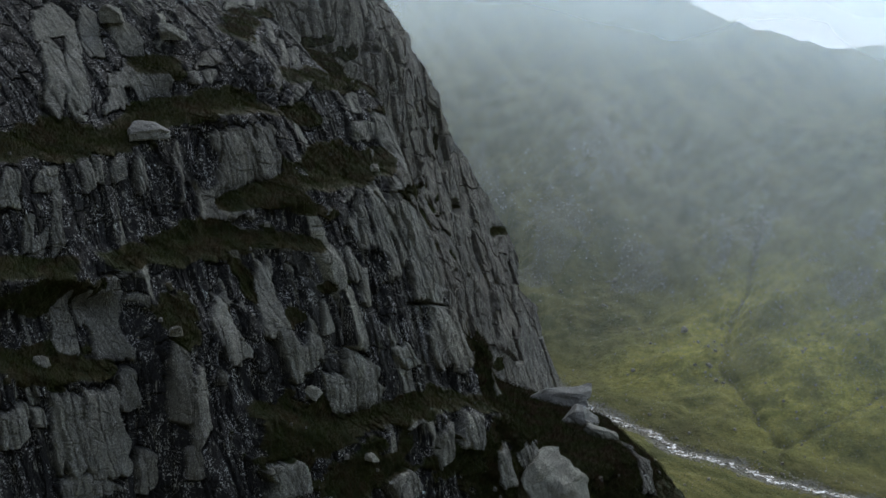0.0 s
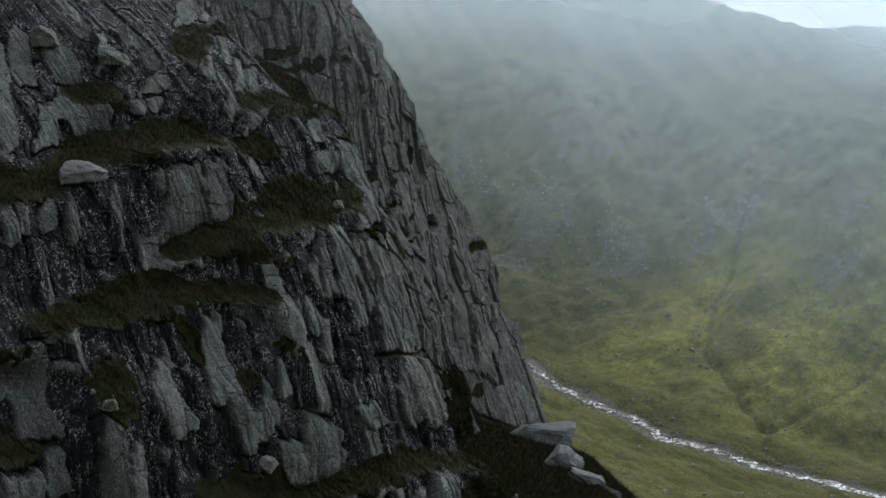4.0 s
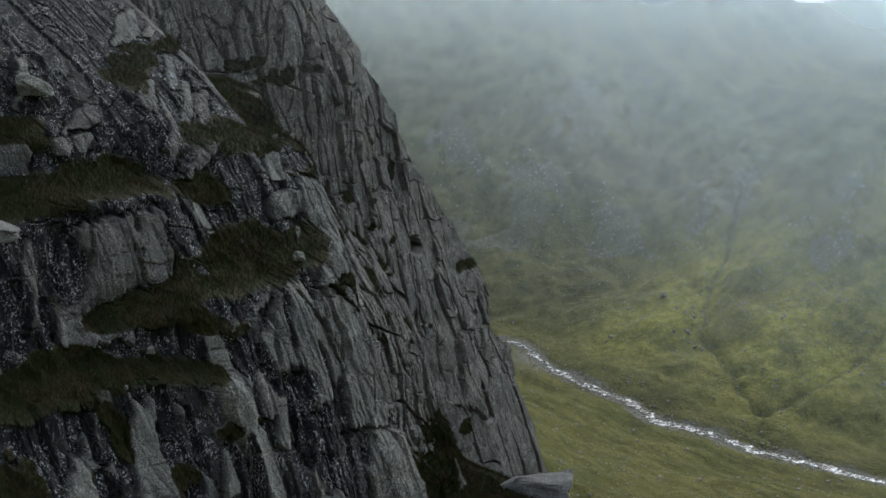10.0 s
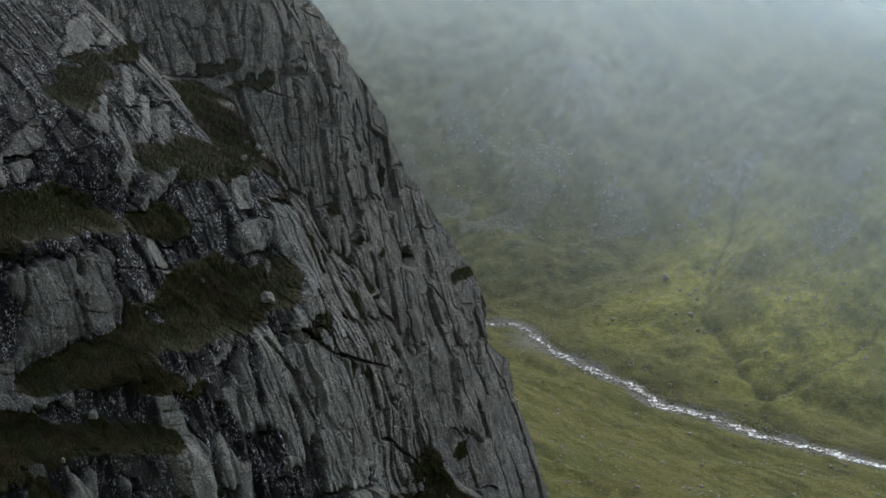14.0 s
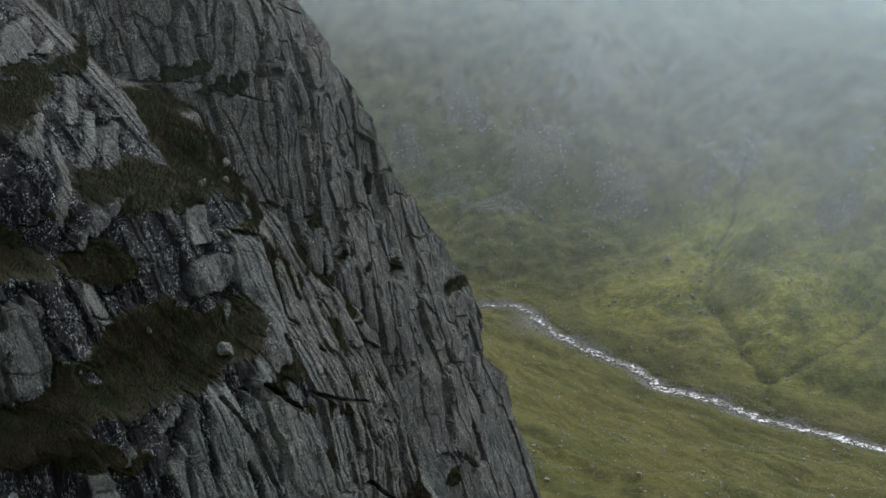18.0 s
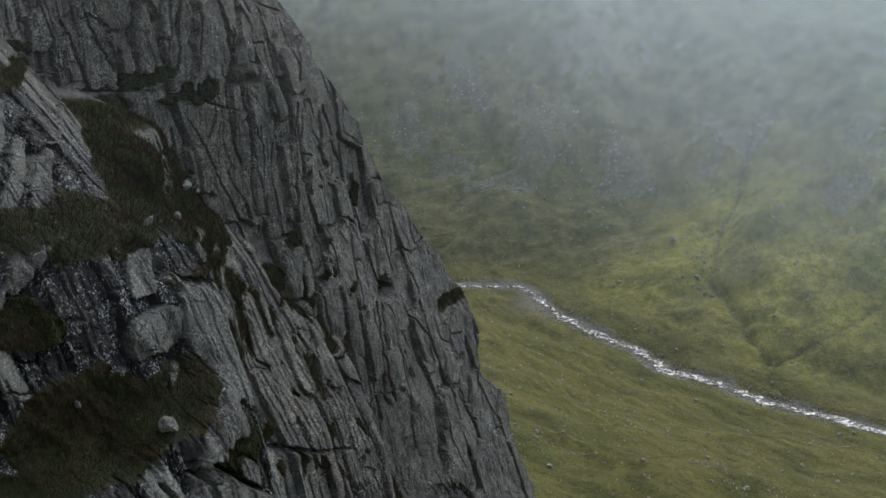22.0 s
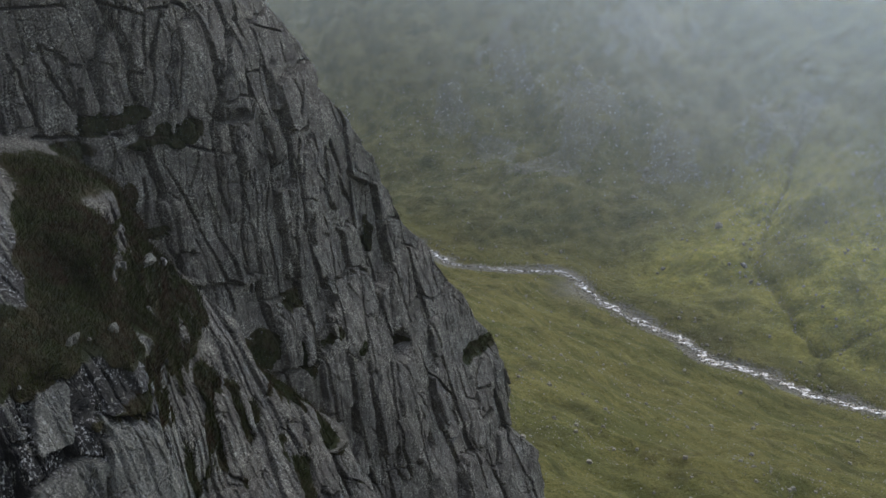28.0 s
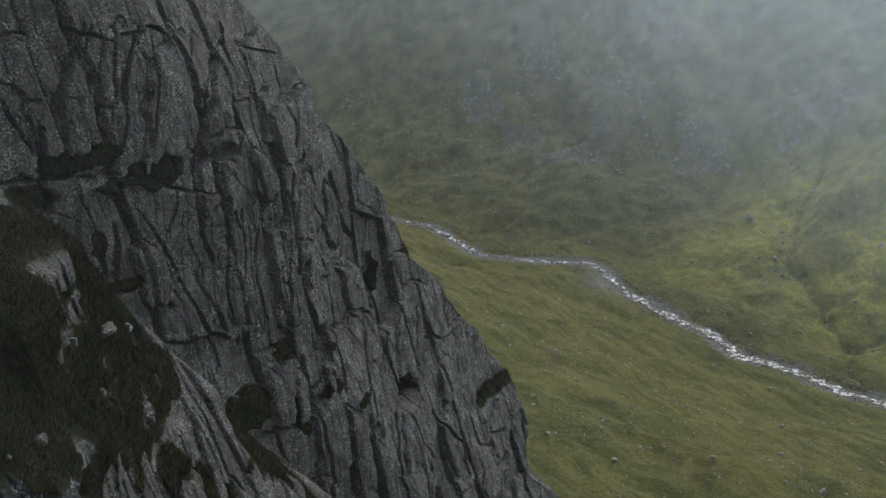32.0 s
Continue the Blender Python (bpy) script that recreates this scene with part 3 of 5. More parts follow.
def relief(ua, uz):
    """Over a grid: distance out of the face, the slab that each place belongs to, how grassy and how wet it is."""
    a, z = np.meshgrid(ua, uz, indexing="ij")
    zw, shelf = terraced(a, z)
    d = form(a, zw)
    calm = form(a, z)
    flat = np.clip(1 / np.sqrt(1 + 0.9 * np.gradient(calm, ua, axis=0) ** 2 + 0.9 * np.gradient(calm, uz, axis=1) ** 2), 0.35, 1) * (1 - 0.5 * np.clip(shelf, 0, 1))
    lean = 0.05 * np.sin(a * 0.21) - 0.06
    wa = a + lean * z + 0.30 * fbm(a * 0.45, z * 0.22, 31, 3) + 0.05 * vnoise(a * 3.1, z * 1.9, 33)
    wz = z + 0.4 * fbm(a * 0.6, z * 0.3, 41, 2) + 0.10 * vnoise(a * 2.7, z * 2.1, 43)
    far = smooth(a + 0.25 * (z + 12), 51, 54)
    gap, key, ox, oy, cell = blocks(wa, wz, 0.72, 3.3, 7)
    ta = a + 0.06 * z + 0.35 * vnoise(a * 0.16, z * 0.10, 37) + 0.025 * vnoise(a * 2.5, z * 3.1, 33)
    tz = z + 0.22 * a + 0.05 * vnoise(a * 2.7, z * 2.1, 43)
    gapf, keyf, oxf, oyf, cellf = blocks(ta + 0.12 * fbm(a * 0.4, z * 0.35, 37, 3), wz, 2.3, 5.2, 23)
    gap2, key2, ox2, oy2, cell2 = blocks(wa + 0.2, wz, 0.5, 1.25, 31)
    gap4, key4, ox4, oy4, cell4 = cells(ta / 0.75 + 3.3, (tz - 0.3 * a) / 1.8, 63, 1.0)
    gap4 = 0.8 * gap4 + 0.25 * smooth(fbm(a * 0.45, z * 0.3, 40, 3), -0.5, 0.4)
    gap3, key3, ox3, oy3, cell3 = cells(wa / 0.24 + 1.7, wz / 0.42, 15)
    grassy = shelf.copy()
    for pa, pz, ra, rz in PATCHES:
        i0, i1 = np.searchsorted(ua, (pa - 1.6 * ra, pa + 1.6 * ra))
        j0, j1 = np.searchsorted(uz, (pz - 1.6 * rz, pz + 1.6 * rz))
        A, Z = a[i0:i1, j0:j1], z[i0:i1, j0:j1]
        r = np.hypot((A - pa) / ra, (Z - pz) / rz) + 0.40 * fbm(A * 1.3, Z * 1.8, 71, 4)
        grassy[i0:i1, j0:j1] = np.maximum(grassy[i0:i1, j0:j1], 1 - smooth(r, 0.7, 1.15))
    turf = heath(a, z)
    grassy = np.maximum(grassy, smooth(turf + 0.55 * fbm(a * 0.8, z * 0.9, 73, 5), 0.45, 0.65) * (turf > 0.02))
    bare = np.zeros(a.shape)
    bump = np.zeros(a.shape)
    owner = np.full(a.shape, -1)
    luck = hashed(np.arange(len(SLABS) * 4), np.full(len(SLABS) * 4, 3), 5).reshape(-1, 4) - 0.5
    for n, (a1, z1, a0, z0, width, proud) in enumerate(SLABS):
        i0, i1 = np.searchsorted(ua, (min(a0, a1) - width, max(a0, a1) + width))
        j0, j1 = np.searchsorted(uz, (z0 - 0.6, z1 + 0.6))
        A, Z = a[i0:i1, j0:j1], z[i0:i1, j0:j1]
        if not A.size:
            continue
        v = (Z - z0) / (z1 - z0)
        ragged = 0.16 * np.interp(Z, np.arange(-30, 4, 0.45), hashed(np.arange(76), np.full(76, n), 93) - 0.5)
        mid = a0 + (a1 - a0) * v + width * ragged
        u = (A - mid) / (0.42 * width * (1.06 - 0.5 * (v - 0.5) * (0.5 + luck[n, 0])))
        end = np.abs(2 * (v + 0.35 * luck[n, 1] * u + 0.07 * vnoise(A * 5, Z * 0 + n, 92)) - 1)
        r = np.maximum(np.abs(u), end) + 0.10 * fbm(A * 2.3, Z * 1.6, 94, 3) + 0.10 * np.maximum(np.abs(u) + end - 1.65, 0) * 6
        inside = (1 - smooth(r, 0.90, 1.0)) * (1 - np.clip(1.5 * shelf[i0:i1, j0:j1], 0, 1))
        high = (0.36 + 0.36 * far[i0:i1, j0:j1]) * proud + 0.09 * luck[n, 2] * u * width + 0.06 * luck[n, 3] * (2 * v - 1)
        high = high - 0.05 * np.clip(r, 0, 1) ** 6 - 0.05 * smooth(v, 0.8, 1.0)
        old = bump[i0:i1, j0:j1]
        bump[i0:i1, j0:j1] = np.where(inside > 0, np.maximum(old, high * inside), old) - (0.26 - 0.08 * far[i0:i1, j0:j1]) * np.exp(-((r - 1.05) / 0.04) ** 2) * (old < 0.05)
        bare[i0:i1, j0:j1] = np.maximum(bare[i0:i1, j0:j1], inside)
        owner[i0:i1, j0:j1] = np.where(r < 1.03, n, owner[i0:i1, j0:j1])
    split, seeping = np.zeros(a.shape), np.zeros(a.shape)
    for width, depth, line, soaked in JOINTS:
        for a0, z0, a1, z1 in zip(line[0:-2:2], line[1:-2:2], line[2::2], line[3::2]):
            i0, i1 = np.searchsorted(ua, (min(a0, a1) - width - 0.3, max(a0, a1) + width + 0.3))
            j0, j1 = np.searchsorted(uz, (min(z0, z1) - width - 0.3, max(z0, z1) + width + 0.3))
            A, Z = a[i0:i1, j0:j1], z[i0:i1, j0:j1]
            if not A.size:
                continue
            wob = 0.05 * fbm(A * 0.8, Z * 0.9, 101, 3) + 0.03 * vnoise(A * 4, Z * 5, 103)
            ea, ez = a1 - a0, z1 - z0
            k = np.clip(((A - a0) * ea + (Z - z0) * ez) / (ea * ea + ez * ez + 1e-6), 0, 1)
            dist = np.hypot(A + wob - a0 - k * ea, Z - z0 - k * ez)
            wide = width * ((0.95 if soaked else 0.66) + 0.40 * vnoise(Z * 1.3, A * 0.4, 105))
            cut = depth * (1 - smooth(dist, 0.32 * wide, 0.5 * wide))
            cut = cut * (0.45 if soaked else 1.3)
            split[i0:i1, j0:j1] = np.maximum(split[i0:i1, j0:j1], cut)
            if soaked:
                seeping[i0:i1, j0:j1] = np.maximum(seeping[i0:i1, j0:j1], 1 - smooth(dist, 0.45 * wide, 0.75 * wide))
    for pa, pz, ra, rz, depth in POCKETS:
        r = np.hypot((a - pa) / ra, (z - pz) / rz) + 0.2 * fbm(a * 1.2, z * 1.2, 107, 3)
        split = np.maximum(split, depth * (1 - smooth(r, 0.65, 1.05)))
    bare = bare * (1 - np.clip(2 * seeping, 0, 1))
    soil = np.clip(grassy, 0, 1) * (1 - 0.9 * bare)
    rough = 1 - 0.96 * soil
    loose = rough * (1 - 0.75 * bare)
    column = hashed(np.floor(cell / 1000), np.zeros(a.shape), 57)
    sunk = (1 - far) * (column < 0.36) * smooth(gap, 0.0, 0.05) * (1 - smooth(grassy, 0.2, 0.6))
    near_blocks = facet(gap, key, ox, oy, 0.18, 0.08, 0.30, 0.06) - 0.20 * sunk
    far_blocks = facet(gapf, keyf, oxf, oyf, 0.34, 0.26, 0.75, 0.10)
    fine_far = facet(gap4, key4, ox4, oy4, 0.06, 0.07, 0.0, 0.075) - 0.05 * (1 - smooth(gap4, 0.01, 0.07))
    d = d + flat * 1.25 * loose * ((1 - far) * near_blocks + far * (far_blocks + fine_far))
    d = d + flat * 1.25 * rough * (1 - 0.3 * bare) * (1 - 0.7 * far) * facet(gap2, key2, ox2, oy2, 0.07, 0.05, 0.10, 0.04)
    d = d + far * bare * rough * flat * 0.5 * fine_far
    d = d + rough * (1 - 0.4 * bare) * (1 - 0.6 * far) * facet(gap3, key3, ox3, oy3, 0.035, 0.05, 0.0, 0.05)
    bump = bump * (1 - 0.7 * smooth(a - brink(a, z), -1.5, 0.3) * smooth(z, -13, -11) * (1 - far))
    d = d - flat * 1.2 * split * (1 - 0.6 * shelf)
    d = d + flat * 1.2 * bump + 0.25 * fbm(a * 0.22, z * 0.16, 51, 3) + 0.07 * rough * (np.abs(fbm(a * 1.5, z * 0.7, 53, 4)) - 0.4) + (0.03 + 0.07 * soil) * fbm(a * 3.3, z * 2.7, 61, 4)
    d = d + 0.04 * soil * far + 0.45 * turf * soil * fbm(a * 0.8, z * 1.1, 75, 4)
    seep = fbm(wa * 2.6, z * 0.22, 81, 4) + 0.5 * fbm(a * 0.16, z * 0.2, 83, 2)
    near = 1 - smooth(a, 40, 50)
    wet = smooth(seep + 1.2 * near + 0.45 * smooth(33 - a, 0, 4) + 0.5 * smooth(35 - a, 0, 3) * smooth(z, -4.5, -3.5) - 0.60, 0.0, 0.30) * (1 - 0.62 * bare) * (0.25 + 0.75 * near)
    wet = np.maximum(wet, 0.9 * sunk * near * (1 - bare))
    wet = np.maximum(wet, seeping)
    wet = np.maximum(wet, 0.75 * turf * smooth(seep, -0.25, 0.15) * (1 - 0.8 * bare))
    block = np.where(far > 0.5, 500000 + cellf.astype(int) % 400000, cell.astype(int) % 400000)
    label = np.where(owner >= 0, owner, 1000 + block)
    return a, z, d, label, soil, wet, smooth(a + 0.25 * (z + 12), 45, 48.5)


def spaced(*stops):
    """Values from stop to stop (value, step, value, step ... value)."""
    out = []
    for lo, step, hi in zip(stops[0::2], stops[1::2], stops[2::2]):
        out.append(np.arange(lo, hi, step))
    return np.concatenate(out + [[stops[-1]]])


def mesh_from(name, co, faces, materials, smooth_faces=True, **values):
    """A mesh from numpy arrays; values: numbers on its points by name."""
    mesh = bpy.data.meshes.new(name)
    faces = np.asarray(faces)
    size = faces.shape[1]
    mesh.vertices.add(len(co))
    mesh.vertices.foreach_set("co", np.ascontiguousarray(co, np.float32).ravel())
    mesh.loops.add(faces.size)
    mesh.loops.foreach_set("vertex_index", faces.ravel().astype(np.int32))
    mesh.polygons.add(len(faces))
    mesh.polygons.foreach_set("loop_start", np.arange(0, faces.size, size, dtype=np.int32))
    mesh.polygons.foreach_set("use_smooth", np.full(len(faces), smooth_faces))
    for m in materials:
        mesh.materials.append(m)
    for key, value in values.items():
        mesh.attributes.new(key, "FLOAT", "POINT").data.foreach_set("value", np.ascontiguousarray(value, np.float32))
    mesh.update(calc_edges=True)
    return mesh


def grid_faces(nu, nv):
    i = np.arange(nu * nv).reshape(nu, nv)
    return np.stack([i[:-1, :-1], i[1:, :-1], i[1:, 1:], i[:-1, 1:]], -1).reshape(-1, 4)


# ---- materials ----
class Nodes:
    """A node material under construction."""

    def __init__(self, name):
        self.m = bpy.data.materials.new(name)
        self.m.use_nodes = True
        self.t = self.m.node_tree
        self.b = self.t.nodes["Principled BSDF"]
        self.geo = self.t.nodes.new("ShaderNodeNewGeometry")

    def put(self, node, slot, value):
        if hasattr(value, "is_linked"):
            self.t.links.new(value, node.inputs[slot])
        elif isinstance(value, (tuple, list)) and len(value) == 3 and node.inputs[slot].type == "RGBA":
            node.inputs[slot].default_value = (*value, 1)
        else:
            node.inputs[slot].default_value = value

    def place(self, sx=1, sy=1, sz=1, turn=0.0):
        n = self.t.nodes.new("ShaderNodeMapping")
        n.inputs["Scale"].default_value = (sx, sy, sz)
        n.inputs["Rotation"].default_value = (0, 0, turn)
        self.t.links.new(self.geo.outputs["Position"], n.inputs["Vector"])
        return n.outputs[0]

    def noise(self, scale, detail=4, rough=0.6, where=None, warp=0.0):
        n = self.t.nodes.new("ShaderNodeTexNoise")
        n.inputs["Scale"].default_value, n.inputs["Detail"].default_value = scale, detail
        n.inputs["Roughness"].default_value, n.inputs["Distortion"].default_value = rough, warp
        self.t.links.new(where or self.geo.outputs["Position"], n.inputs["Vector"])
        return n.outputs[0]

    def step(self, value, lo, hi, out_lo=0.0, out_hi=1.0):
        n = self.t.nodes.new("ShaderNodeMapRange")
        n.interpolation_type = "SMOOTHSTEP"
        for slot, v in zip(("Value", "From Min", "From Max", "To Min", "To Max"), (value, lo, hi, out_lo, out_hi)):
            self.put(n, slot, v)
        return n.outputs[0]

    def math(self, kind, p, q=0.0):
        n = self.t.nodes.new("ShaderNodeMath")
        n.operation = kind
        self.put(n, 0, p), self.put(n, 1, q)
        return n.outputs[0]

    def mix(self, k, p, q):
        n = self.t.nodes.new("ShaderNodeMix")
        n.data_type = "RGBA"
        self.put(n, 0, k), self.put(n, 6, p), self.put(n, 7, q)
        return n.outputs[2]

    def value(self, name):
        n = self.t.nodes.new("ShaderNodeAttribute")
        n.attribute_name = name
        return n.outputs["Fac"]

    def bump(self, height, strength, distance):
        n = self.t.nodes.new("ShaderNodeBump")
        n.inputs["Strength"].default_value, n.inputs["Distance"].default_value = strength, distance
        self.put(n, "Height", height)
        self.t.links.new(n.outputs[0], self.b.inputs["Normal"])

    def done(self, colour, rough=0.9, spec=0.3):
        self.put(self.b, "Base Color", colour), self.put(self.b, "Roughness", rough)
        self.b.inputs["Specular IOR Level"].default_value = spec
        return self.m


def rock_material():
    n = Nodes("crag_rock")
    big, mid, fine = n.noise(0.16, 3), n.noise(1.3, 8, 0.75), n.noise(14, 8, 0.8)
    info = n.t.nodes.new("ShaderNodeObjectInfo")
    tone = n.mix(n.step(mid, 0.34, 0.66), (0.190, 0.192, 0.173), (0.370, 0.371, 0.329))
    tone = n.mix(n.math("MULTIPLY", info.outputs["Random"], 0.40), tone, (0.420, 0.421, 0.373))
    tone = n.mix(n.math("MULTIPLY", n.step(big, 0.46, 0.62), 0.4), tone, (0.255, 0.227, 0.198))
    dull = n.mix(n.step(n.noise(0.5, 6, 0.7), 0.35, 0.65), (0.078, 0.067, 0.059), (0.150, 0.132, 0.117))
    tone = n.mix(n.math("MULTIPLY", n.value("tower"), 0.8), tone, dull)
    tone = n.mix(n.math("MULTIPLY", n.step(n.noise(24, 5, 0.75), 0.49, 0.60), 0.7), tone, (0.060, 0.060, 0.061))
    grain = n.noise(2.6, 9, 0.8, n.place(2.4, 2.4, 0.26))
    tone = n.mix(n.math("MULTIPLY", n.step(grain, 0.55, 0.66), 0.25), tone, (0.028, 0.028, 0.030))
    patchy = n.step(n.noise(1.2, 8, 0.8), 0.44, 0.60, 0.15, 1.0)
    lichen = n.math("MULTIPLY", n.step(n.noise(15, 5, 0.75), 0.50, 0.58), patchy)
    tone = n.mix(n.math("MULTIPLY", lichen, n.step(n.value("tower"), 0, 1, 0.95, 0.9)), tone, (0.600, 0.597, 0.506))
    dots = n.math("MULTIPLY", n.step(n.noise(21, 3, 0.7), 0.58, 0.64), n.step(n.noise(1.0, 7, 0.8), 0.47, 0.57))
    tone = n.mix(n.math("MULTIPLY", dots, n.step(n.value("tower"), 0, 1, 1.0, 0.7)), tone, (0.780, 0.776, 0.681))
    green = n.math("MULTIPLY", n.step(n.noise(4, 7, 0.8), 0.56, 0.64), 0.35)
    tone = n.mix(green, tone, (0.22, 0.235, 0.165))
    crack = n.t.nodes.new("ShaderNodeTexVoronoi")
    crack.feature = "DISTANCE_TO_EDGE"
    crack.inputs["Scale"].default_value = 1.5
    warped = n.t.nodes.new("ShaderNodeVectorMath")
    n.t.links.new(n.place(1, 1, 0.13), warped.inputs[0])
    wob = n.t.nodes.new("ShaderNodeTexNoise")
    wob.inputs["Scale"].default_value, wob.inputs["Detail"].default_value = 1.6, 5
    n.t.links.new(n.geo.outputs["Position"], wob.inputs["Vector"])
    scaled = n.t.nodes.new("ShaderNodeVectorMath")
    scaled.operation = "SCALE"
    scaled.inputs["Scale"].default_value = 0.6
    n.t.links.new(wob.outputs["Color"], scaled.inputs[0])
    n.t.links.new(scaled.outputs[0], warped.inputs[1])
    n.t.links.new(warped.outputs[0], crack.inputs["Vector"])
    split = n.step(crack.outputs["Distance"], 0.0, 0.04)
    tone = n.mix(n.math("MULTIPLY", n.step(split, 0, 1, 0.6, 0.0), n.step(n.noise(0.8, 3), 0.56, 0.68)), tone, (0.012, 0.012, 0.012))
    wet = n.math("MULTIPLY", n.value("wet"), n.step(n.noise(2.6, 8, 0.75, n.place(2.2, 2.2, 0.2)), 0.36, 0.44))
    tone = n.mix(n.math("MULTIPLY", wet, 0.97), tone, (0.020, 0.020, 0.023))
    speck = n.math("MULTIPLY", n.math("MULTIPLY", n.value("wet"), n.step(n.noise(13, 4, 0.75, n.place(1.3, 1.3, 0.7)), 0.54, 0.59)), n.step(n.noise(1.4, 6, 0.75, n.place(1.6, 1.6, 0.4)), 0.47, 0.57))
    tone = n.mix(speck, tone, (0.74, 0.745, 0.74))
    turf = n.mix(n.step(n.noise(1.1, 5), 0.35, 0.65), (0.026, 0.036, 0.012), (0.052, 0.044, 0.020))
    soil = n.step(n.math("ADD", n.value("grassy"), n.math("MULTIPLY", n.noise(3.5, 7, 0.7), 0.6)), 0.62, 0.82)
    tone = n.mix(soil, tone, turf)
    height = n.math("ADD", n.noise(22, 8, 0.85), n.math("MULTIPLY", fine, 0.8))
    n.bump(n.math("ADD", height, n.math("MULTIPLY", split, 0.6)), 1.0, 0.09)
    return n.done(tone, n.step(wet, 0, 1, 0.92, 0.6), 0.15)


def grass_material(name, low, high, brown):
    n = Nodes(name)
    island = n.geo.outputs["Random Per Island"]
    tone = n.mix(island, low, high)
    tone = n.mix(n.math("MULTIPLY", n.step(n.noise(0.9, 6, 0.7), 0.46, 0.60), 0.85), tone, brown)
    tone = n.mix(n.math("MULTIPLY", n.step(n.noise(1.7, 4, 0.7), 0.50, 0.62), 0.7), tone, tuple(0.45 * v for v in low))
    return n.done(tone, 0.8, 0.15)


def stone_material(name, low, high):
    n = Nodes(name)
    info = n.t.nodes.new("ShaderNodeObjectInfo")
    tone = n.mix(n.geo.outputs["Random Per Island"], low, high)
    tone = n.mix(n.step(n.noise(1.6, 6, 0.7), 0.35, 0.7), tone, tuple(1.2 * v for v in high))
    tone = n.mix(n.math("MULTIPLY", n.step(n.noise(7, 5, 0.75), 0.52, 0.62), 0.6), tone, (0.07, 0.07, 0.065))
    tone = n.mix(n.math("MULTIPLY", n.step(n.noise(13, 4, 0.75), 0.57, 0.62), 0.7), tone, (0.55, 0.55, 0.52))
    n.bump(n.noise(5, 8, 0.7), 0.6, 0.08)
    return n.done(tone, 0.85, 0.3)


def land_material():
    n = Nodes("moor_grass")
    wide, mid, fine = n.noise(0.014, 5, 0.6, None, 0.6), n.noise(0.07, 7, 0.68), n.noise(0.9, 6, 0.7)
    high, over = n.value("high"), n.value("far_bank")
    contour = n.t.nodes.new("ShaderNodeMapping")
    contour.vector_type = "TEXTURE"
    contour.inputs["Rotation"].default_value, contour.inputs["Scale"].default_value = (0, 0, math.radians(-53)), (6, 1, 1)
    n.t.links.new(n.geo.outputs["Position"], contour.inputs["Vector"])
    streak = n.noise(0.16, 7, 0.7, contour.outputs[0], 0.3)
    here = n.mix(n.step(streak, 0.36, 0.64), (0.107, 0.115, 0.037), (0.215, 0.195, 0.068))
    here = n.mix(n.step(wide, 0.46, 0.62, 0.0, 0.6), here, (0.190, 0.172, 0.062))
    there = n.mix(n.step(mid, 0.35, 0.65), (0.107, 0.115, 0.054), (0.198, 0.185, 0.081))
    there = n.mix(n.step(high, 0.05, 0.45, 0.0, 0.7), there, n.mix(n.step(mid, 0.4, 0.62), (0.112, 0.117, 0.069), (0.206, 0.198, 0.110)))
    tone = n.mix(over, here, there)
    tone = n.mix(n.math("MULTIPLY", n.step(n.noise(0.05, 7, 0.72, n.place(1, 0.6, 1)), 0.52, 0.62), 0.45), tone, (0.050, 0.052, 0.024))
    # yellower grass with sunlight through cloud put into its colour
    sunlit_meadow = n.math("MULTIPLY", n.value("sunlit_meadow"), n.step(n.noise(0.045, 7, 0.68), 0.36, 0.56, 0.45, 1.0))
    tone = n.mix(sunlit_meadow, tone, n.mix(n.step(n.noise(0.2, 7, 0.7), 0.38, 0.62), (0.270, 0.268, 0.056), (0.470, 0.430, 0.100)))
    loose = n.step(n.math("ADD", n.value("scree"), n.math("MULTIPLY", n.noise(0.09, 7, 0.74), 0.7)), 0.62, 1.0)
    pebble = n.step(n.noise(0.9, 7, 0.85), 0.45, 0.56)
    tone = n.mix(n.math("MULTIPLY", loose, n.step(pebble, 0, 1, 0.1, 0.8)), tone, (0.225, 0.222, 0.188))
    tone = n.mix(n.math("MULTIPLY", n.math("MULTIPLY", n.step(n.noise(0.55, 6, 0.85), 0.56, 0.64), n.step(high, 0.0, 0.3, 0.25, 0.7)), 0.9), tone, (0.20, 0.195, 0.18))
    tone = n.mix(n.math("MULTIPLY", n.value("bed"), 0.5), tone, (0.050, 0.050, 0.030))
    shingle = n.value("shingle")
    tone = n.mix(n.math("MULTIPLY", shingle, n.step(n.noise(0.8, 4, 0.7), 0.32, 0.55)), tone, (0.27, 0.26, 0.24))
    tone = n.mix(n.math("MULTIPLY", n.step(fine, 0.48, 0.66), 0.45), tone, (0.040, 0.048, 0.014))
    tone = n.mix(n.math("MULTIPLY", n.step(n.noise(1.1, 4, 0.85), 0.62, 0.68), 0.4), tone, (0.24, 0.235, 0.20))
    tone = n.mix(n.math("MULTIPLY", n.step(n.noise(2.1, 6, 0.8), 0.48, 0.58), 0.4), tone, (0.036, 0.044, 0.013))
    n.bump(n.math("ADD", n.noise(0.35, 8, 0.7), n.math("MULTIPLY", fine, 0.5)), 1.0, 1.6)
    return n.done(tone, 0.95, 0.1)


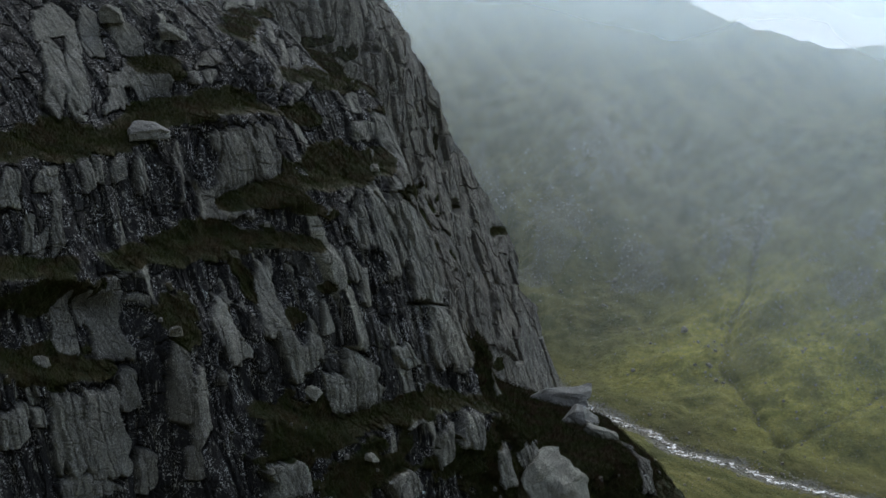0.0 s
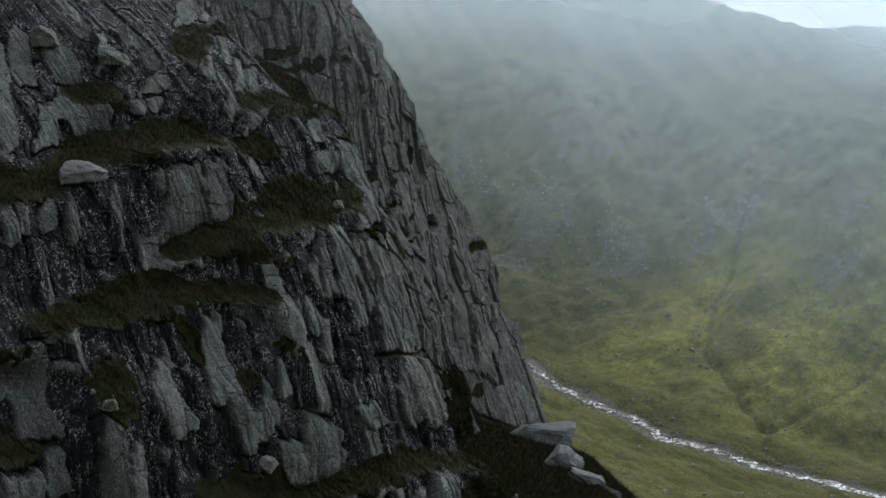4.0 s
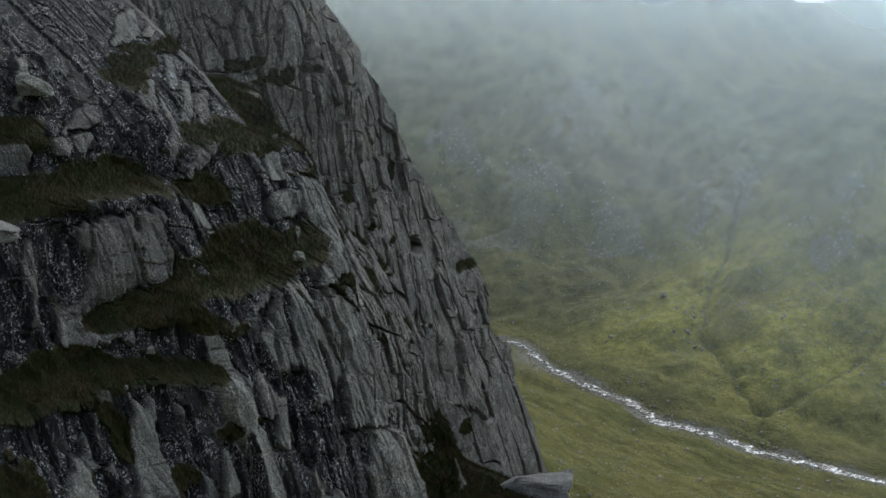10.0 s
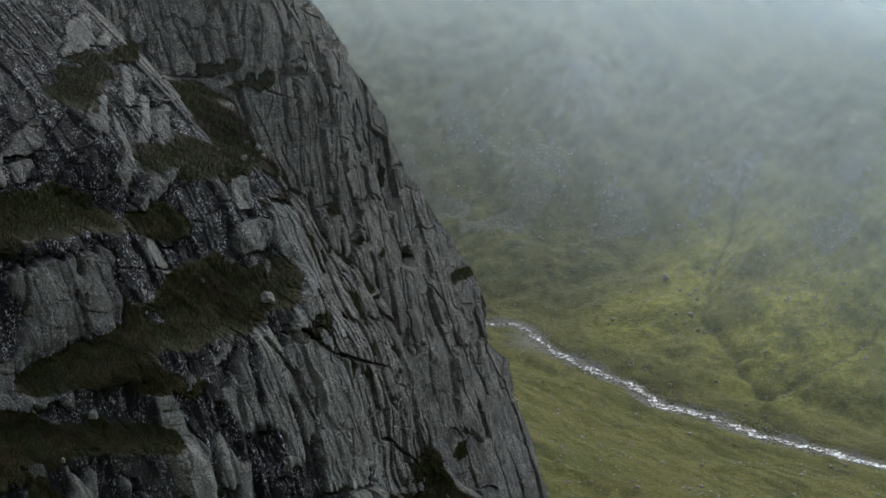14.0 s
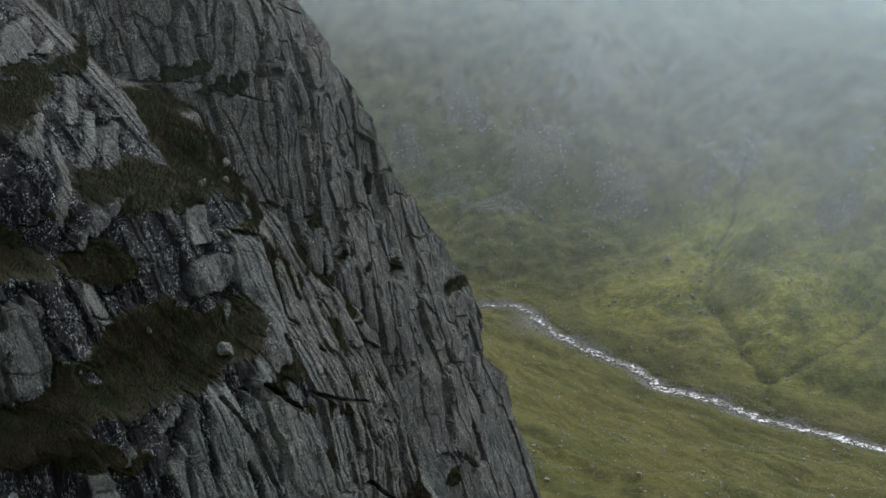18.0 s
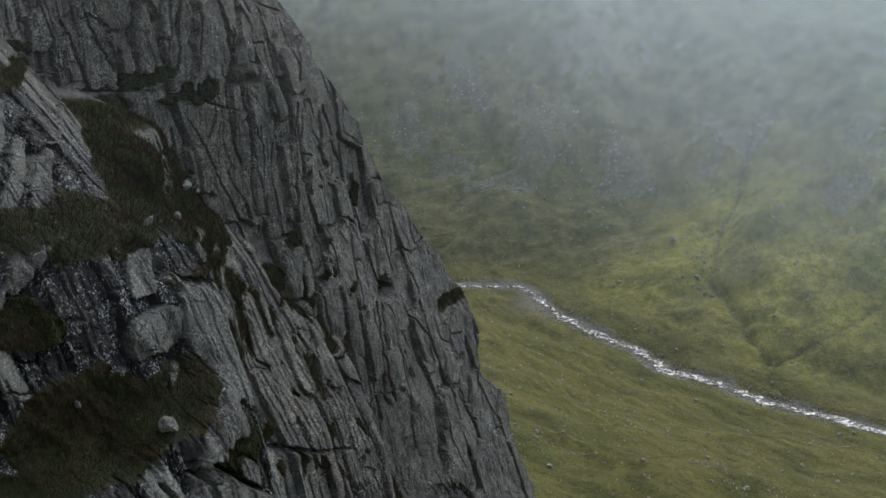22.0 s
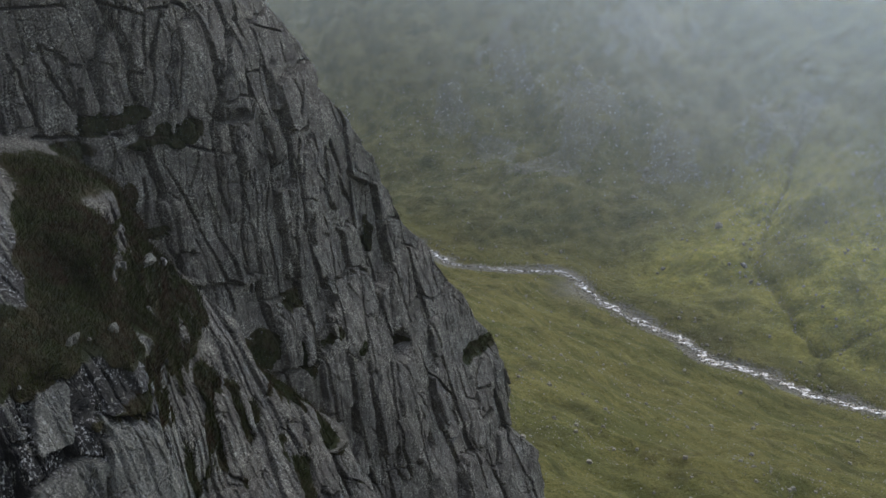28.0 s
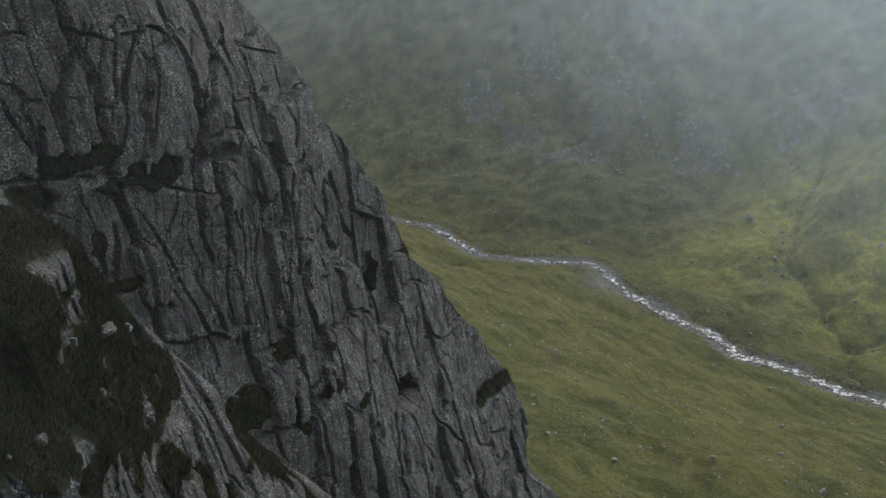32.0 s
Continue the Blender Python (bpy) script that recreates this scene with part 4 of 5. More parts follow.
def water_material():
    n = Nodes("white_water")
    # white of the rapids, with the glare of backlit water put into the colour
    foam_glare = n.step(n.noise(0.55, 6, 0.75), 0.46, 0.60)
    tone = n.mix(foam_glare, (0.05, 0.055, 0.05), (0.88, 0.89, 0.90))
    n.bump(n.noise(1.2, 5, 0.7), 0.8, 0.3)
    return n.done(tone, n.step(foam_glare, 0, 1, 0.12, 0.6), 0.6)


def mist_material():
    n = Nodes("mist")
    t = n.t
    t.nodes.remove(n.b)
    clear, veil, glow, both, out = (t.nodes.new(k) for k in ("ShaderNodeBsdfTransparent", "ShaderNodeBsdfDiffuse", "ShaderNodeBsdfTranslucent", "ShaderNodeAddShader", "ShaderNodeMixShader"))
    veil.inputs["Color"].default_value = (0.72, 0.83, 0.91, 1)
    glow.inputs["Color"].default_value = (0.80, 0.88, 0.93, 1)
    t.links.new(veil.outputs[0], both.inputs[0]), t.links.new(glow.outputs[0], both.inputs[1])
    billow = n.noise(0.007, 3, 0.5, n.place(1, 1, 0.8), 0.3)
    thick = n.math("MULTIPLY", n.value("thick"), n.step(billow, 0.25, 0.75, 0.65, 1.3))
    t.links.new(thick, out.inputs[0]), t.links.new(clear.outputs[0], out.inputs[1]), t.links.new(both.outputs[0], out.inputs[2])
    t.links.new(out.outputs[0], t.nodes["Material Output"].inputs["Surface"])
    return n.m


ROCK, LAND, WATER, MIST = rock_material(), land_material(), water_material(), mist_material()
BLADE = grass_material("ledge_grass", (0.034, 0.046, 0.012), (0.080, 0.092, 0.026), (0.090, 0.052, 0.034))
STONE = stone_material("valley_stone", (0.18, 0.166, 0.135), (0.31, 0.287, 0.236))
PALE = stone_material("pale_stone", (0.12, 0.119, 0.112), (0.17, 0.168, 0.158))

# ---- the crag ----
crag = tagged(new("cliff"), "dark grey crag of upright rock slabs with grassy ledges", "cliff", kind="structure")
ua = spaced(10, 0.25, 18, 0.046, 46, 0.047, 76, 0.6, 110)
uz = spaced(-80, 2.0, -30, 0.08, -24, 0.05, -6.5, 0.038, 2.2, 0.8, 26)
A, Z, D, label, soil, wet, tower = relief(ua, uz)
CO = np.stack([A * AX[0] + D * OUT[0], A * AX[1] + D * OUT[1], Z], -1).reshape(-1, 3)
FACES = grid_faces(len(ua), len(uz))
face_label = label[:-1, :-1].ravel()
face_a, face_z = A[:-1, :-1].ravel(), Z[:-1, :-1].ravel()
order = np.argsort(face_label, kind="stable")
names, starts = np.unique(face_label[order], return_index=True)
groups = np.split(order, starts[1:])
# the slabs along the near and middle stretch are parts of their own
close = [g for g in groups if len(g) > 60 and 18 < face_a[g].mean() < 74 and -25 < face_z[g].mean() < 1.5]
close.sort(key=lambda g: (face_label[g[0]] >= 1000, abs(face_a[g].mean() - 36)))
own = close[:298]
rest = np.ones(len(FACES), bool)
for g in own:
    rest[g] = False
    used, local = np.unique(FACES[g], return_inverse=True)
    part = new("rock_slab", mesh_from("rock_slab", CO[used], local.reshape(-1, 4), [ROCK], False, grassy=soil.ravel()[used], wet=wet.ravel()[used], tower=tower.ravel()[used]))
    part.parent = crag
used, local = np.unique(FACES[rest], return_inverse=True)
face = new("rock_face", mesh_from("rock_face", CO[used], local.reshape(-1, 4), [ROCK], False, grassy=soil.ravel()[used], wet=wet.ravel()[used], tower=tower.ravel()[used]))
face.parent = crag
tagged(face, kind="stuff")


def on_face(a, z):
    """The place on the crag at a, z."""
    i, j = np.searchsorted(ua, a), np.searchsorted(uz, z)
    return Vector(CO[i * len(uz) + j])


# ---- grass and heather on the ledges ----
def blades(name, count, keep, lengths, width, material, label_text, category, seed):
    rng = np.random.default_rng(seed)
    quad = CO[FACES]
    area = np.linalg.norm(np.cross(quad[:, 2] - quad[:, 0], quad[:, 3] - quad[:, 1]), axis=1) / 2
    weight = area * keep
    chosen = rng.choice(len(FACES), count, p=weight / weight.sum())
    u, v = rng.random((2, count, 1))
    q = quad[chosen]
    foot = (q[:, 0] * (1 - u) + q[:, 1] * u) * (1 - v) + (q[:, 3] * (1 - u) + q[:, 2] * u) * v
    turn = rng.random(count) * 2 * np.pi
    side = np.stack([np.cos(turn), np.sin(turn), 0 * turn], -1)
    size = (lengths[0] + (lengths[1] - lengths[0]) * rng.random((count, 1)) ** 1.5)
    way = np.stack([0.35 * OUT[0] + 0.5 * rng.normal(size=count), 0.35 * OUT[1] + 0.5 * rng.normal(size=count), 0.75 + 0.25 * rng.random(count)], -1)
    way /= np.linalg.norm(way, axis=1, keepdims=True)
    foot = foot - 0.03 * way
    tip = foot + size * way
    co = np.stack([foot - side * width, foot + side * width, tip], 1).reshape(-1, 3)
    ob = new(name, mesh_from(name, co, np.arange(3 * count).reshape(-1, 3), [material], False))
    return tagged(ob, label_text, category, kind="stuff")


lush = np.clip(soil[:-1, :-1].ravel() - 0.45, 0, 1) * (face_a > 16) * (face_a < 75) * (face_z > -26) * (face_z < 2)
blades("ledge_grass", 450000, lush, (0.08, 0.32), 0.007, BLADE, "dark olive grass and brown heather on the ledges", "grass", 4)

heathery = lush * (0.08 + heath(face_a, face_z))
HEATHER = grass_material("heather", (0.022, 0.030, 0.010), (0.050, 0.060, 0.020), (0.075, 0.040, 0.030))
blades("heather", 90000, heathery, (0.18, 0.50), 0.012, HEATHER, "dark green and reddish heather tufts among the rocks", "heather", 9)


# ---- boulders on the crag ----
def boulder_mesh(name, sx, sy, sz, seed, material, cuts=7, rough=0.08, wedge=0.0):
    """An angular block: a box with its corners broken off along random planes."""
    bm = bmesh.new()
    bmesh.ops.create_cube(bm, size=1.0)
    bmesh.ops.subdivide_edges(bm, edges=bm.edges[:], cuts=cuts, use_grid_fill=True)
    shift = Vector((seed * 7.3, seed * 3.1, seed * 1.7))
    rng = random.Random(seed)
    planes = [(Vector((rng.uniform(-1, 1), rng.uniform(-1, 1), rng.uniform(-0.3, 1))).normalized(), rng.uniform(0.34, 0.56)) for _ in range(11)]
    lean_x, lean_y = rng.uniform(-0.25, 0.25), rng.uniform(-0.25, 0.25)
    for v in bm.verts:
        for normal, far in planes:
            over = v.co.dot(normal) - far
            if over > 0:
                v.co -= normal * over
        v.co += Vector((lean_x * v.co.z, lean_y * v.co.z, 0))
        v.co += rough * noise.noise_vector(v.co * 4 + shift)
        v.co = Vector((v.co.x * sx, v.co.y * sy, v.co.z * sz * (1 - wedge * 1.3 * v.co.x)))
    for f in bm.faces:
        f.smooth = False
    mesh = bpy.data.meshes.new(name)
    bm.to_mesh(mesh)
    bm.free()
    mesh.materials.append(material)
    return mesh


def boulder(a, z, size, seed, label_text, lift=0.2, turn=0.0, material=ROCK, wedge=0.0, tip=0.0):
    sx, sy, sz = size
    p = on_face(a, z)
    ob = new("boulder", boulder_mesh("boulder", sx, sy, sz, seed, material, 7, 0.08, wedge))
    ob.matrix_world = pose(p.x + 0.15, p.y - 0.15, p.z + lift * sz, 0, tip, turn)
    return tagged(ob, label_text, "boulder", "boulders on the crag")


boulder(29.4, -4.95, (1.65, 1.15, 0.72), 3, "pale wedge-shaped boulder perched on a grassy ledge", 0.22, 20, PALE, 0.22, 4)
boulder(27.6, -4.3, (0.35, 0.3, 0.3), 4, "small white stone on a grassy ledge")
boulder(34.0, -1.2, (1.1, 0.9, 0.7), 5, "rounded grey boulder wedged among rock slabs", 0.3)
boulder(32.2, -0.4, (1.0, 0.8, 0.8), 6, "rounded grey boulder wedged among rock slabs", 0.3)
boulder(39.0, -7.2, (0.45, 0.4, 0.35), 7, "small white stone at the lip of a grassy ledge", 0.4)
boulder(26.0, -11.6, (0.5, 0.4, 0.4), 12, "pale stone lying in heather")
boulder(21.5, -12.0, (0.6, 0.5, 0.4), 13, "pale stone lying in heather")


boulder(42.6, -21.9, (3.4, 2.5, 2.6), 50, "tall grey outcrop of rock standing in heather", 0.1, 40, ROCK, 0.2, -8)
boulder(52.4, -23.1, (1.83, 1.43, 0.63), 52, "flat grey stone at the lip of the ridge", 0.2, 14, ROCK, 0.08, 12)
boulder(32.2, -17.6, (0.59, 0.46, 0.38), 55, "small pale stone in dark heather", 0.2, 65, ROCK, -0.16, 17)
boulder(34.4, -19.7, (0.83, 0.65, 0.54), 56, "broken pale rock lying in heather", 0.2, 22, ROCK, -0.24, 5)
boulder(31.1, -15.0, (0.68, 0.54, 0.45), 57, "small pale stone in dark heather", 0.2, 69, ROCK, 0.24, -7)
boulder(48.4, -4.7, (0.42, 0.33, 0.27), 58, "small pale stone in gully grass", 0.2, 26, ROCK, 0.16, -19)
boulder(42.2, -3.6, (0.15, 0.11, 0.21), 59, "small white upright stone in gully grass", 0.2, 73, ROCK, 0.08, 10)
boulder(43.4, -3.7, (0.24, 0.19, 0.23), 60, "small pale stone in gully grass", 0.2, 30, ROCK, 0.00, -2)
boulder(48.4, -4.7, (0.53, 0.41, 0.30), 61, "small pale stone in gully grass", 0.2, 77, ROCK, -0.08, -14)
boulder(42.4, -3.6, (0.19, 0.15, 0.23), 62, "small white stone in gully grass", 0.2, 34, ROCK, -0.16, 15)

def placed_rock(x, y, z, size, seed, turn, label_text, tip=0, material=ROCK):
    ob = new("boulder", boulder_mesh("boulder", *size, seed, material))
    ob.matrix_world = pose(x, y, z, tip, 0, turn)
    return tagged(ob, label_text, "boulder", "boulders on the crag")


placed_rock(6.9, 65.0, -23.6, (3.6, 2.6, 2.2), 21, -20, "large pale flat-topped block on the lower ridge", 6, PALE)
placed_rock(7.8, 61.2, -23.1, (2.1, 1.8, 1.7), 22, 25, "pale angular block leaning on the lower ridge", 12, PALE)
placed_rock(6.2, 62.6, -23.6, (1.0, 0.8, 0.7), 23, 40, "small pale stone between larger blocks")
placed_rock(8.9, 62.0, -24.6, (1.3, 1.1, 0.8), 24, 70, "grey stone on the lower ridge")
placed_rock(10.1, 62.6, -25.4, (1.6, 1.1, 0.7), 25, 10, "grey flat stone on the lower ridge")

# ---- the valley ----
RIVER = (-400, 900, -150, 700, -58, 650, -35, 640, -5, 592, 24, 584, 54, 582, 66, 542, 83, 513, 98, 496, 106, 473, 125, 461, 140, 442, 160, 428, 230, 380, 420, 260, 900, 60)
rt = np.linspace(0, 1, 400)
rs = np.linspace(0, 1, len(RIVER) // 2)
RX, RY = np.interp(rt, rs, RIVER[0::2]), np.interp(rt, rs, RIVER[1::2])
for _ in range(3):
    RX[2:-2] = (RX[:-4] + RX[1:-3] + RX[2:-2] + RX[3:-1] + RX[4:]) / 5
    RY[2:-2] = (RY[:-4] + RY[1:-3] + RY[2:-2] + RY[3:-1] + RY[4:]) / 5


def river_side(x, y):
    """How far a place lies beyond the river; this side of it is less than nothing."""
    shape = np.shape(x)
    x, y = np.ravel(x), np.ravel(y)
    best, sign = np.full(x.shape, 1e9), np.ones(x.shape)
    for x0, y0, x1, y1 in zip(RX[:-1:2], RY[:-1:2], RX[2::2], RY[2::2]):
        ex, ey = x1 - x0, y1 - y0
        k = np.clip(((x - x0) * ex + (y - y0) * ey) / (ex * ex + ey * ey), 0, 1)
        dist = np.hypot(x - x0 - k * ex, y - y0 - k * ey)
        nearer = dist < best
        best = np.where(nearer, dist, best)
        sign = np.where(nearer, np.where(ex * (y - y0) - ey * (x - x0) > 0, 1.0, -1.0), sign)
    return (best * sign).reshape(shape)


# ravines that run down to the stream: x, y ...; width, depth
RAVINES = [
    ((192, 660, 177, 625, 169, 607, 158, 590, 152, 576, 145, 558, 141, 543, 145, 529, 146, 500, 151, 485, 154, 476), 5.5, 4.2),
    ((154, 476, 149, 468, 146, 458, 151, 440), 2.6, 2.2),
    ((260, 530, 217, 508, 209, 503, 194, 489, 175, 479, 160, 479, 154, 476), 4.0, 2.6),
    ((105, 720, 100, 690, 104, 660, 112, 640, 118, 610), 9.0, 4.0),
    ((40, 790, 36, 750, 44, 715, 60, 680), 11.0, 5.0),
    ((168, 690, 150, 660, 140, 640, 128, 618), 7.0, 3.0),
    ((215, 640, 207, 610, 206, 585, 200, 560), 7.0, 3.5),
]
# rounded knolls between them: x, y, radius, height
KNOLLS = [(166, 537, 11, 4.0), (178, 505, 10, 3.2), (205, 522, 14, 5.0), (121, 562, 17, 4.5), (192, 470, 16, 4.5),
          (132, 522, 12, 2.5), (176, 574, 16, 5.0), (128, 590, 12, 3.0), (225, 545, 16, 5.0), (150, 610, 14, 4.0), (104, 520, 14, 1.8)]
# fields of scree: x, y, half widths across and along the slope
SCREE = [(77, 724, 20, 24), (-6, 762, 13, 30), (207, 562, 12, 12), (121, 663, 16, 20), (226, 588, 16, 12), (29, 785, 16, 28),
         (46, 682, 18, 14), (70, 704, 16, 30), (123, 655, 10, 16), (176, 650, 20, 20), (110, 760, 24, 26), (20, 720, 12, 20)]


def ravine(x, y):
    """How deep the ravines cut, and how near their beds are."""
    shape = np.shape(x)
    x, y = np.ravel(x), np.ravel(y)
    x, y = x + 2.2 * vnoise(x / 9, y / 9, 61), y + 2.2 * vnoise(x / 9, y / 9, 62)
    cut, bed = np.zeros(x.shape), np.zeros(x.shape)
    for line, width, depth in RAVINES:
        px, py = np.array(line[0::2], float), np.array(line[1::2], float)
        near = (x > px.min() - 40) & (x < px.max() + 40) & (y > py.min() - 40) & (y < py.max() + 40)
        if not near.any():
            continue
        qx, qy, best = x[near], y[near], np.full(near.sum(), 1e9)
        for x0, y0, x1, y1 in zip(px[:-1], py[:-1], px[1:], py[1:]):
            ex, ey = x1 - x0, y1 - y0
            k = np.clip(((qx - x0) * ex + (qy - y0) * ey) / (ex * ex + ey * ey), 0, 1)
            best = np.minimum(best, np.hypot(qx - x0 - k * ex, qy - y0 - k * ey))
        cut[near] = np.maximum(cut[near], depth * np.exp(-best / width))
        if width < 6:
            bed[near] = np.maximum(bed[near], np.exp(-(best / (0.2 * width + 0.4)) ** 2))
    return cut.reshape(shape), bed.reshape(shape)


def scree_field(x, y):
    total = np.zeros(np.shape(x))
    for cx, cy, rx, ry in SCREE:
        r = np.hypot((x - cx + 0.35 * (y - cy)) / rx, (y - cy) / ry)
        total = np.maximum(total, 1 - smooth(r + 0.55 * fbm(x / 9, y / 16, 66, 4), 0.5, 1.15))
    return total


def land(x, y, s):
    # below -300: unseen slope behind the camera, added to block sky light on the crag
    bank = np.interp(s, (-1200, -700, -430, -300, -150, -80, -25, -9, -4.5, 4.5, 5.8, 30, 60, 95, 130, 220, 360, 520, 900, 3000),
                     (560, 430, 150, 62, 44, 22, 4.0, 1.6, 0, 0, 1.5, 5, 14, 30, 56, 122, 172, 188, 150, 100))
    far = smooth(np.abs(s), 4, 40)
    z = -194 + bank + 4.5 * far * fbm(x / 75, y / 75, 3, 3) + 2.1 * smooth(np.abs(s), 6, 30) * fbm(x / 22, y / 22, 4, 3)
    slope = smooth(s, 60, 160)
    z = z + slope * 9 * (np.abs(fbm((x + 0.3 * y) / 34, y / 150, 5, 3)) - 0.4)
    z = z + smooth(s, 180, 420) * (17 + 32 * smooth(300 - x, 0, 260)) - 54 * smooth(x - 130, 0, 260) * smooth(s, 140, 320) + 28 * smooth(60 - x, 0, 200) * smooth(s, 140, 320)
    for cx, cy, r, h in KNOLLS:
        z = z + h * np.exp(-((x - cx) ** 2 + (y - cy) ** 2) / (0.6 * r * r)) * smooth(s, 6, 20)
    z = z - ravine(x, y)[0] * smooth(s, 3, 10)
    beyond, here = smooth(s, 10, 30), smooth(-s, 12, 40)
    z = z + beyond * (1.1 * np.abs(fbm(x / 11, y / 13, 63, 3)) + 0.35 * fbm(x / 3.6, y / 3.6, 64, 3))
    along = (0.6 * x - 0.8 * y) / 46
    z = z + here * (1.3 * fbm(along, (0.8 * x + 0.6 * y) / 11, 65, 4) + 0.2 * fbm(x / 3.2, y / 3.2, 67, 2))
    return z + 0.6 * smooth(np.abs(s), 5, 12) * fbm(x / 6, y / 6, 8, 3)


gx = spaced(-3000, 120, -400, 14, -130, 1.7, 300, 14, 900, 120, 3000)
gy = spaced(-3000, 150, -150, 18, 230, 1.7, 760, 8, 1200, 120, 4000)
lx, ly = np.meshgrid(gx, gy, indexing="ij")
ls = river_side(lx, ly)
lz = land(lx, ly, ls)
shingle = (1 - smooth(np.abs(ls + 3 * fbm(lx / 14, ly / 14, 9, 2)), 3.4, 5.6))
shingle = np.maximum(shingle, np.exp(-((lx - 57) / 11) ** 2 - ((ly - 555) / 16) ** 2) * smooth(-ls, -3, 3))
high = smooth(lz, -185, -60)
# where the slope across the stream is painted as sunlit grass
sunlit_meadow = smooth(ls, 8, 30) * np.maximum.reduce([np.exp(-((lx - cx) / rx) ** 2 - ((ly - cy) / ry) ** 2) for cx, cy, rx, ry in ((180, 510, 55, 60), (122, 560, 36, 34), (235, 500, 60, 60), (160, 590, 40, 40))])
cut, bed = ravine(lx, ly)
loose = scree_field(lx, ly) * smooth(ls, 20, 50)
ground = new("ground", mesh_from("ground", np.stack([lx, ly, lz], -1).reshape(-1, 3), grid_faces(len(gx), len(gy)), [LAND], shingle=shingle.ravel(), high=high.ravel(), sunlit_meadow=sunlit_meadow.ravel(), scree=loose.ravel(), bed=bed.ravel(), far_bank=smooth(ls, 5, 40).ravel()))
tagged(ground, "olive and yellow-green moorland valley rising to a stony mountainside", "hillside", kind="structure")

# the stream
tx, ty = np.gradient(RX), np.gradient(RY)
tl = np.hypot(tx, ty)
nx, ny = -ty / tl, tx / tl
pick = slice(60, 345)
across = np.linspace(-1, 1, 9)
wide = ((2.1 - 0.9 * smooth(-np.arange(400), -190, -120)) * (1 + 0.6 * vnoise(np.arange(400) * 0.23, np.zeros(400), 6)))[pick]
mid_shift = (1.4 * vnoise(np.arange(400) * 0.4, np.zeros(400), 12))[pick]
wx = RX[pick, None] + nx[pick, None] * (across * wide[:, None] + mid_shift[:, None])
wy = RY[pick, None] + ny[pick, None] * (across * wide[:, None] + mid_shift[:, None])
wz = -193.75 + 0.12 * fbm(wx / 1.7, wy / 1.7, 21, 3)
stream = new("stream", mesh_from("stream", np.stack([wx, wy, wz], -1).reshape(-1, 3), grid_faces(*wx.shape), [WATER]))
tagged(stream, "white rushing mountain stream over a stony bed", "water", kind="structure")


# ---- stones of the valley ----
def stones(name, x, y, size, material, label_text, seed):
    """Many loose stones in one mesh, each an uneven block sunk a little into the ground."""
    rng = np.random.default_rng(seed)
    n = len(x)
    z = land(x, y, river_side(x, y))
    corner = np.array([(-1, -1, -1), (1, -1, -1), (1, 1, -1), (-1, 1, -1), (-1, -1, 1), (1, -1, 1), (1, 1, 1), (-1, 1, 1)], float)
    co = corner[None] * (0.32 + 0.24 * rng.random((n, 8, 3)))
    co[:, 4:, :2] *= 0.72
    turn = rng.random(n) * 6.28
    c, s = np.cos(turn)[:, None], np.sin(turn)[:, None]
    px, py = co[..., 0] * c - co[..., 1] * s, co[..., 0] * s + co[..., 1] * c
    co = np.stack([px * size[:, None] + x[:, None], py * size[:, None] + y[:, None], (co[..., 2] * 0.8 + 0.12) * size[:, None] + z[:, None]], -1)
    face = np.array([(0, 3, 2, 1), (4, 5, 6, 7), (0, 1, 5, 4), (1, 2, 6, 5), (2, 3, 7, 6), (3, 0, 4, 7)])
    faces = (np.arange(n)[:, None, None] * 8 + face[None]).reshape(-1, 4)
    return tagged(new(name, mesh_from(name, co.reshape(-1, 3), faces, [material], False)), label_text, "stones", kind="stuff")


rng = np.random.default_rng(12)
sx, sy = rng.uniform(-110, 290, 420000), rng.uniform(260, 800, 420000)
ss = river_side(sx, sy)
field, (trench, brook) = scree_field(sx, sy), ravine(sx, sy)
stripe = smooth(fbm((0.6 * sx - 0.8 * sy) / 60, (0.8 * sx + 0.6 * sy) / 9, 68, 3), 0.55, 0.95) * smooth(-ss, 40, 110)
dense = 0.035 + 0.05 * smooth(ss, 30, 90) + 0.10 * smooth(fbm(sx / 26, sy / 40, 14, 3), 0.15, 0.8) * smooth(ss, 20, 110)
dense = dense + 0.55 * field * smooth(ss, 20, 60) + 0.45 * brook * (ss > 9) + 0.22 * stripe
keep = (rng.random(420000) < 0.62 * dense) & (np.abs(ss) > 9)
stones("hillside_stones", sx[keep], sy[keep], 0.22 + 0.28 * rng.random(keep.sum()) + 1.3 * rng.random(keep.sum()) ** 18, STONE, "scattered grey stones and scree on the mountainside", 5)
k = rng.integers(60, 345, 3600)
off = rng.normal(0, 3.4, 3600)
stones("stream_bed_stones", RX[k] + nx[k] * off + rng.normal(0, 1.5, 3600), RY[k] + ny[k] * off + rng.normal(0, 1.5, 3600), 0.3 + 0.9 * rng.random(3600) ** 2.5, STONE, "pale grey stones along the stream bed", 6)


def valley_boulder(x, y, size, seed, label_text):
    s = river_side(np.array([x]), np.array([y]))
    z = float(land(np.array([x]), np.array([y]), s)[0])
    ob = new("boulder", boulder_mesh("boulder", size, size * 0.8, size * 0.7, seed, STONE, 3))
    ob.matrix_world = pose(x, y, z + 0.18 * size, 0, 0, seed * 37)
    tagged(ob, label_text, "boulder", "boulders in the valley")


valley_boulder(131, 587, 4.4, 31, "large dark grey boulder on the grassy slope across the stream")
valley_boulder(136, 549, 3.4, 32, "grey boulder among stones on a grassy mound")
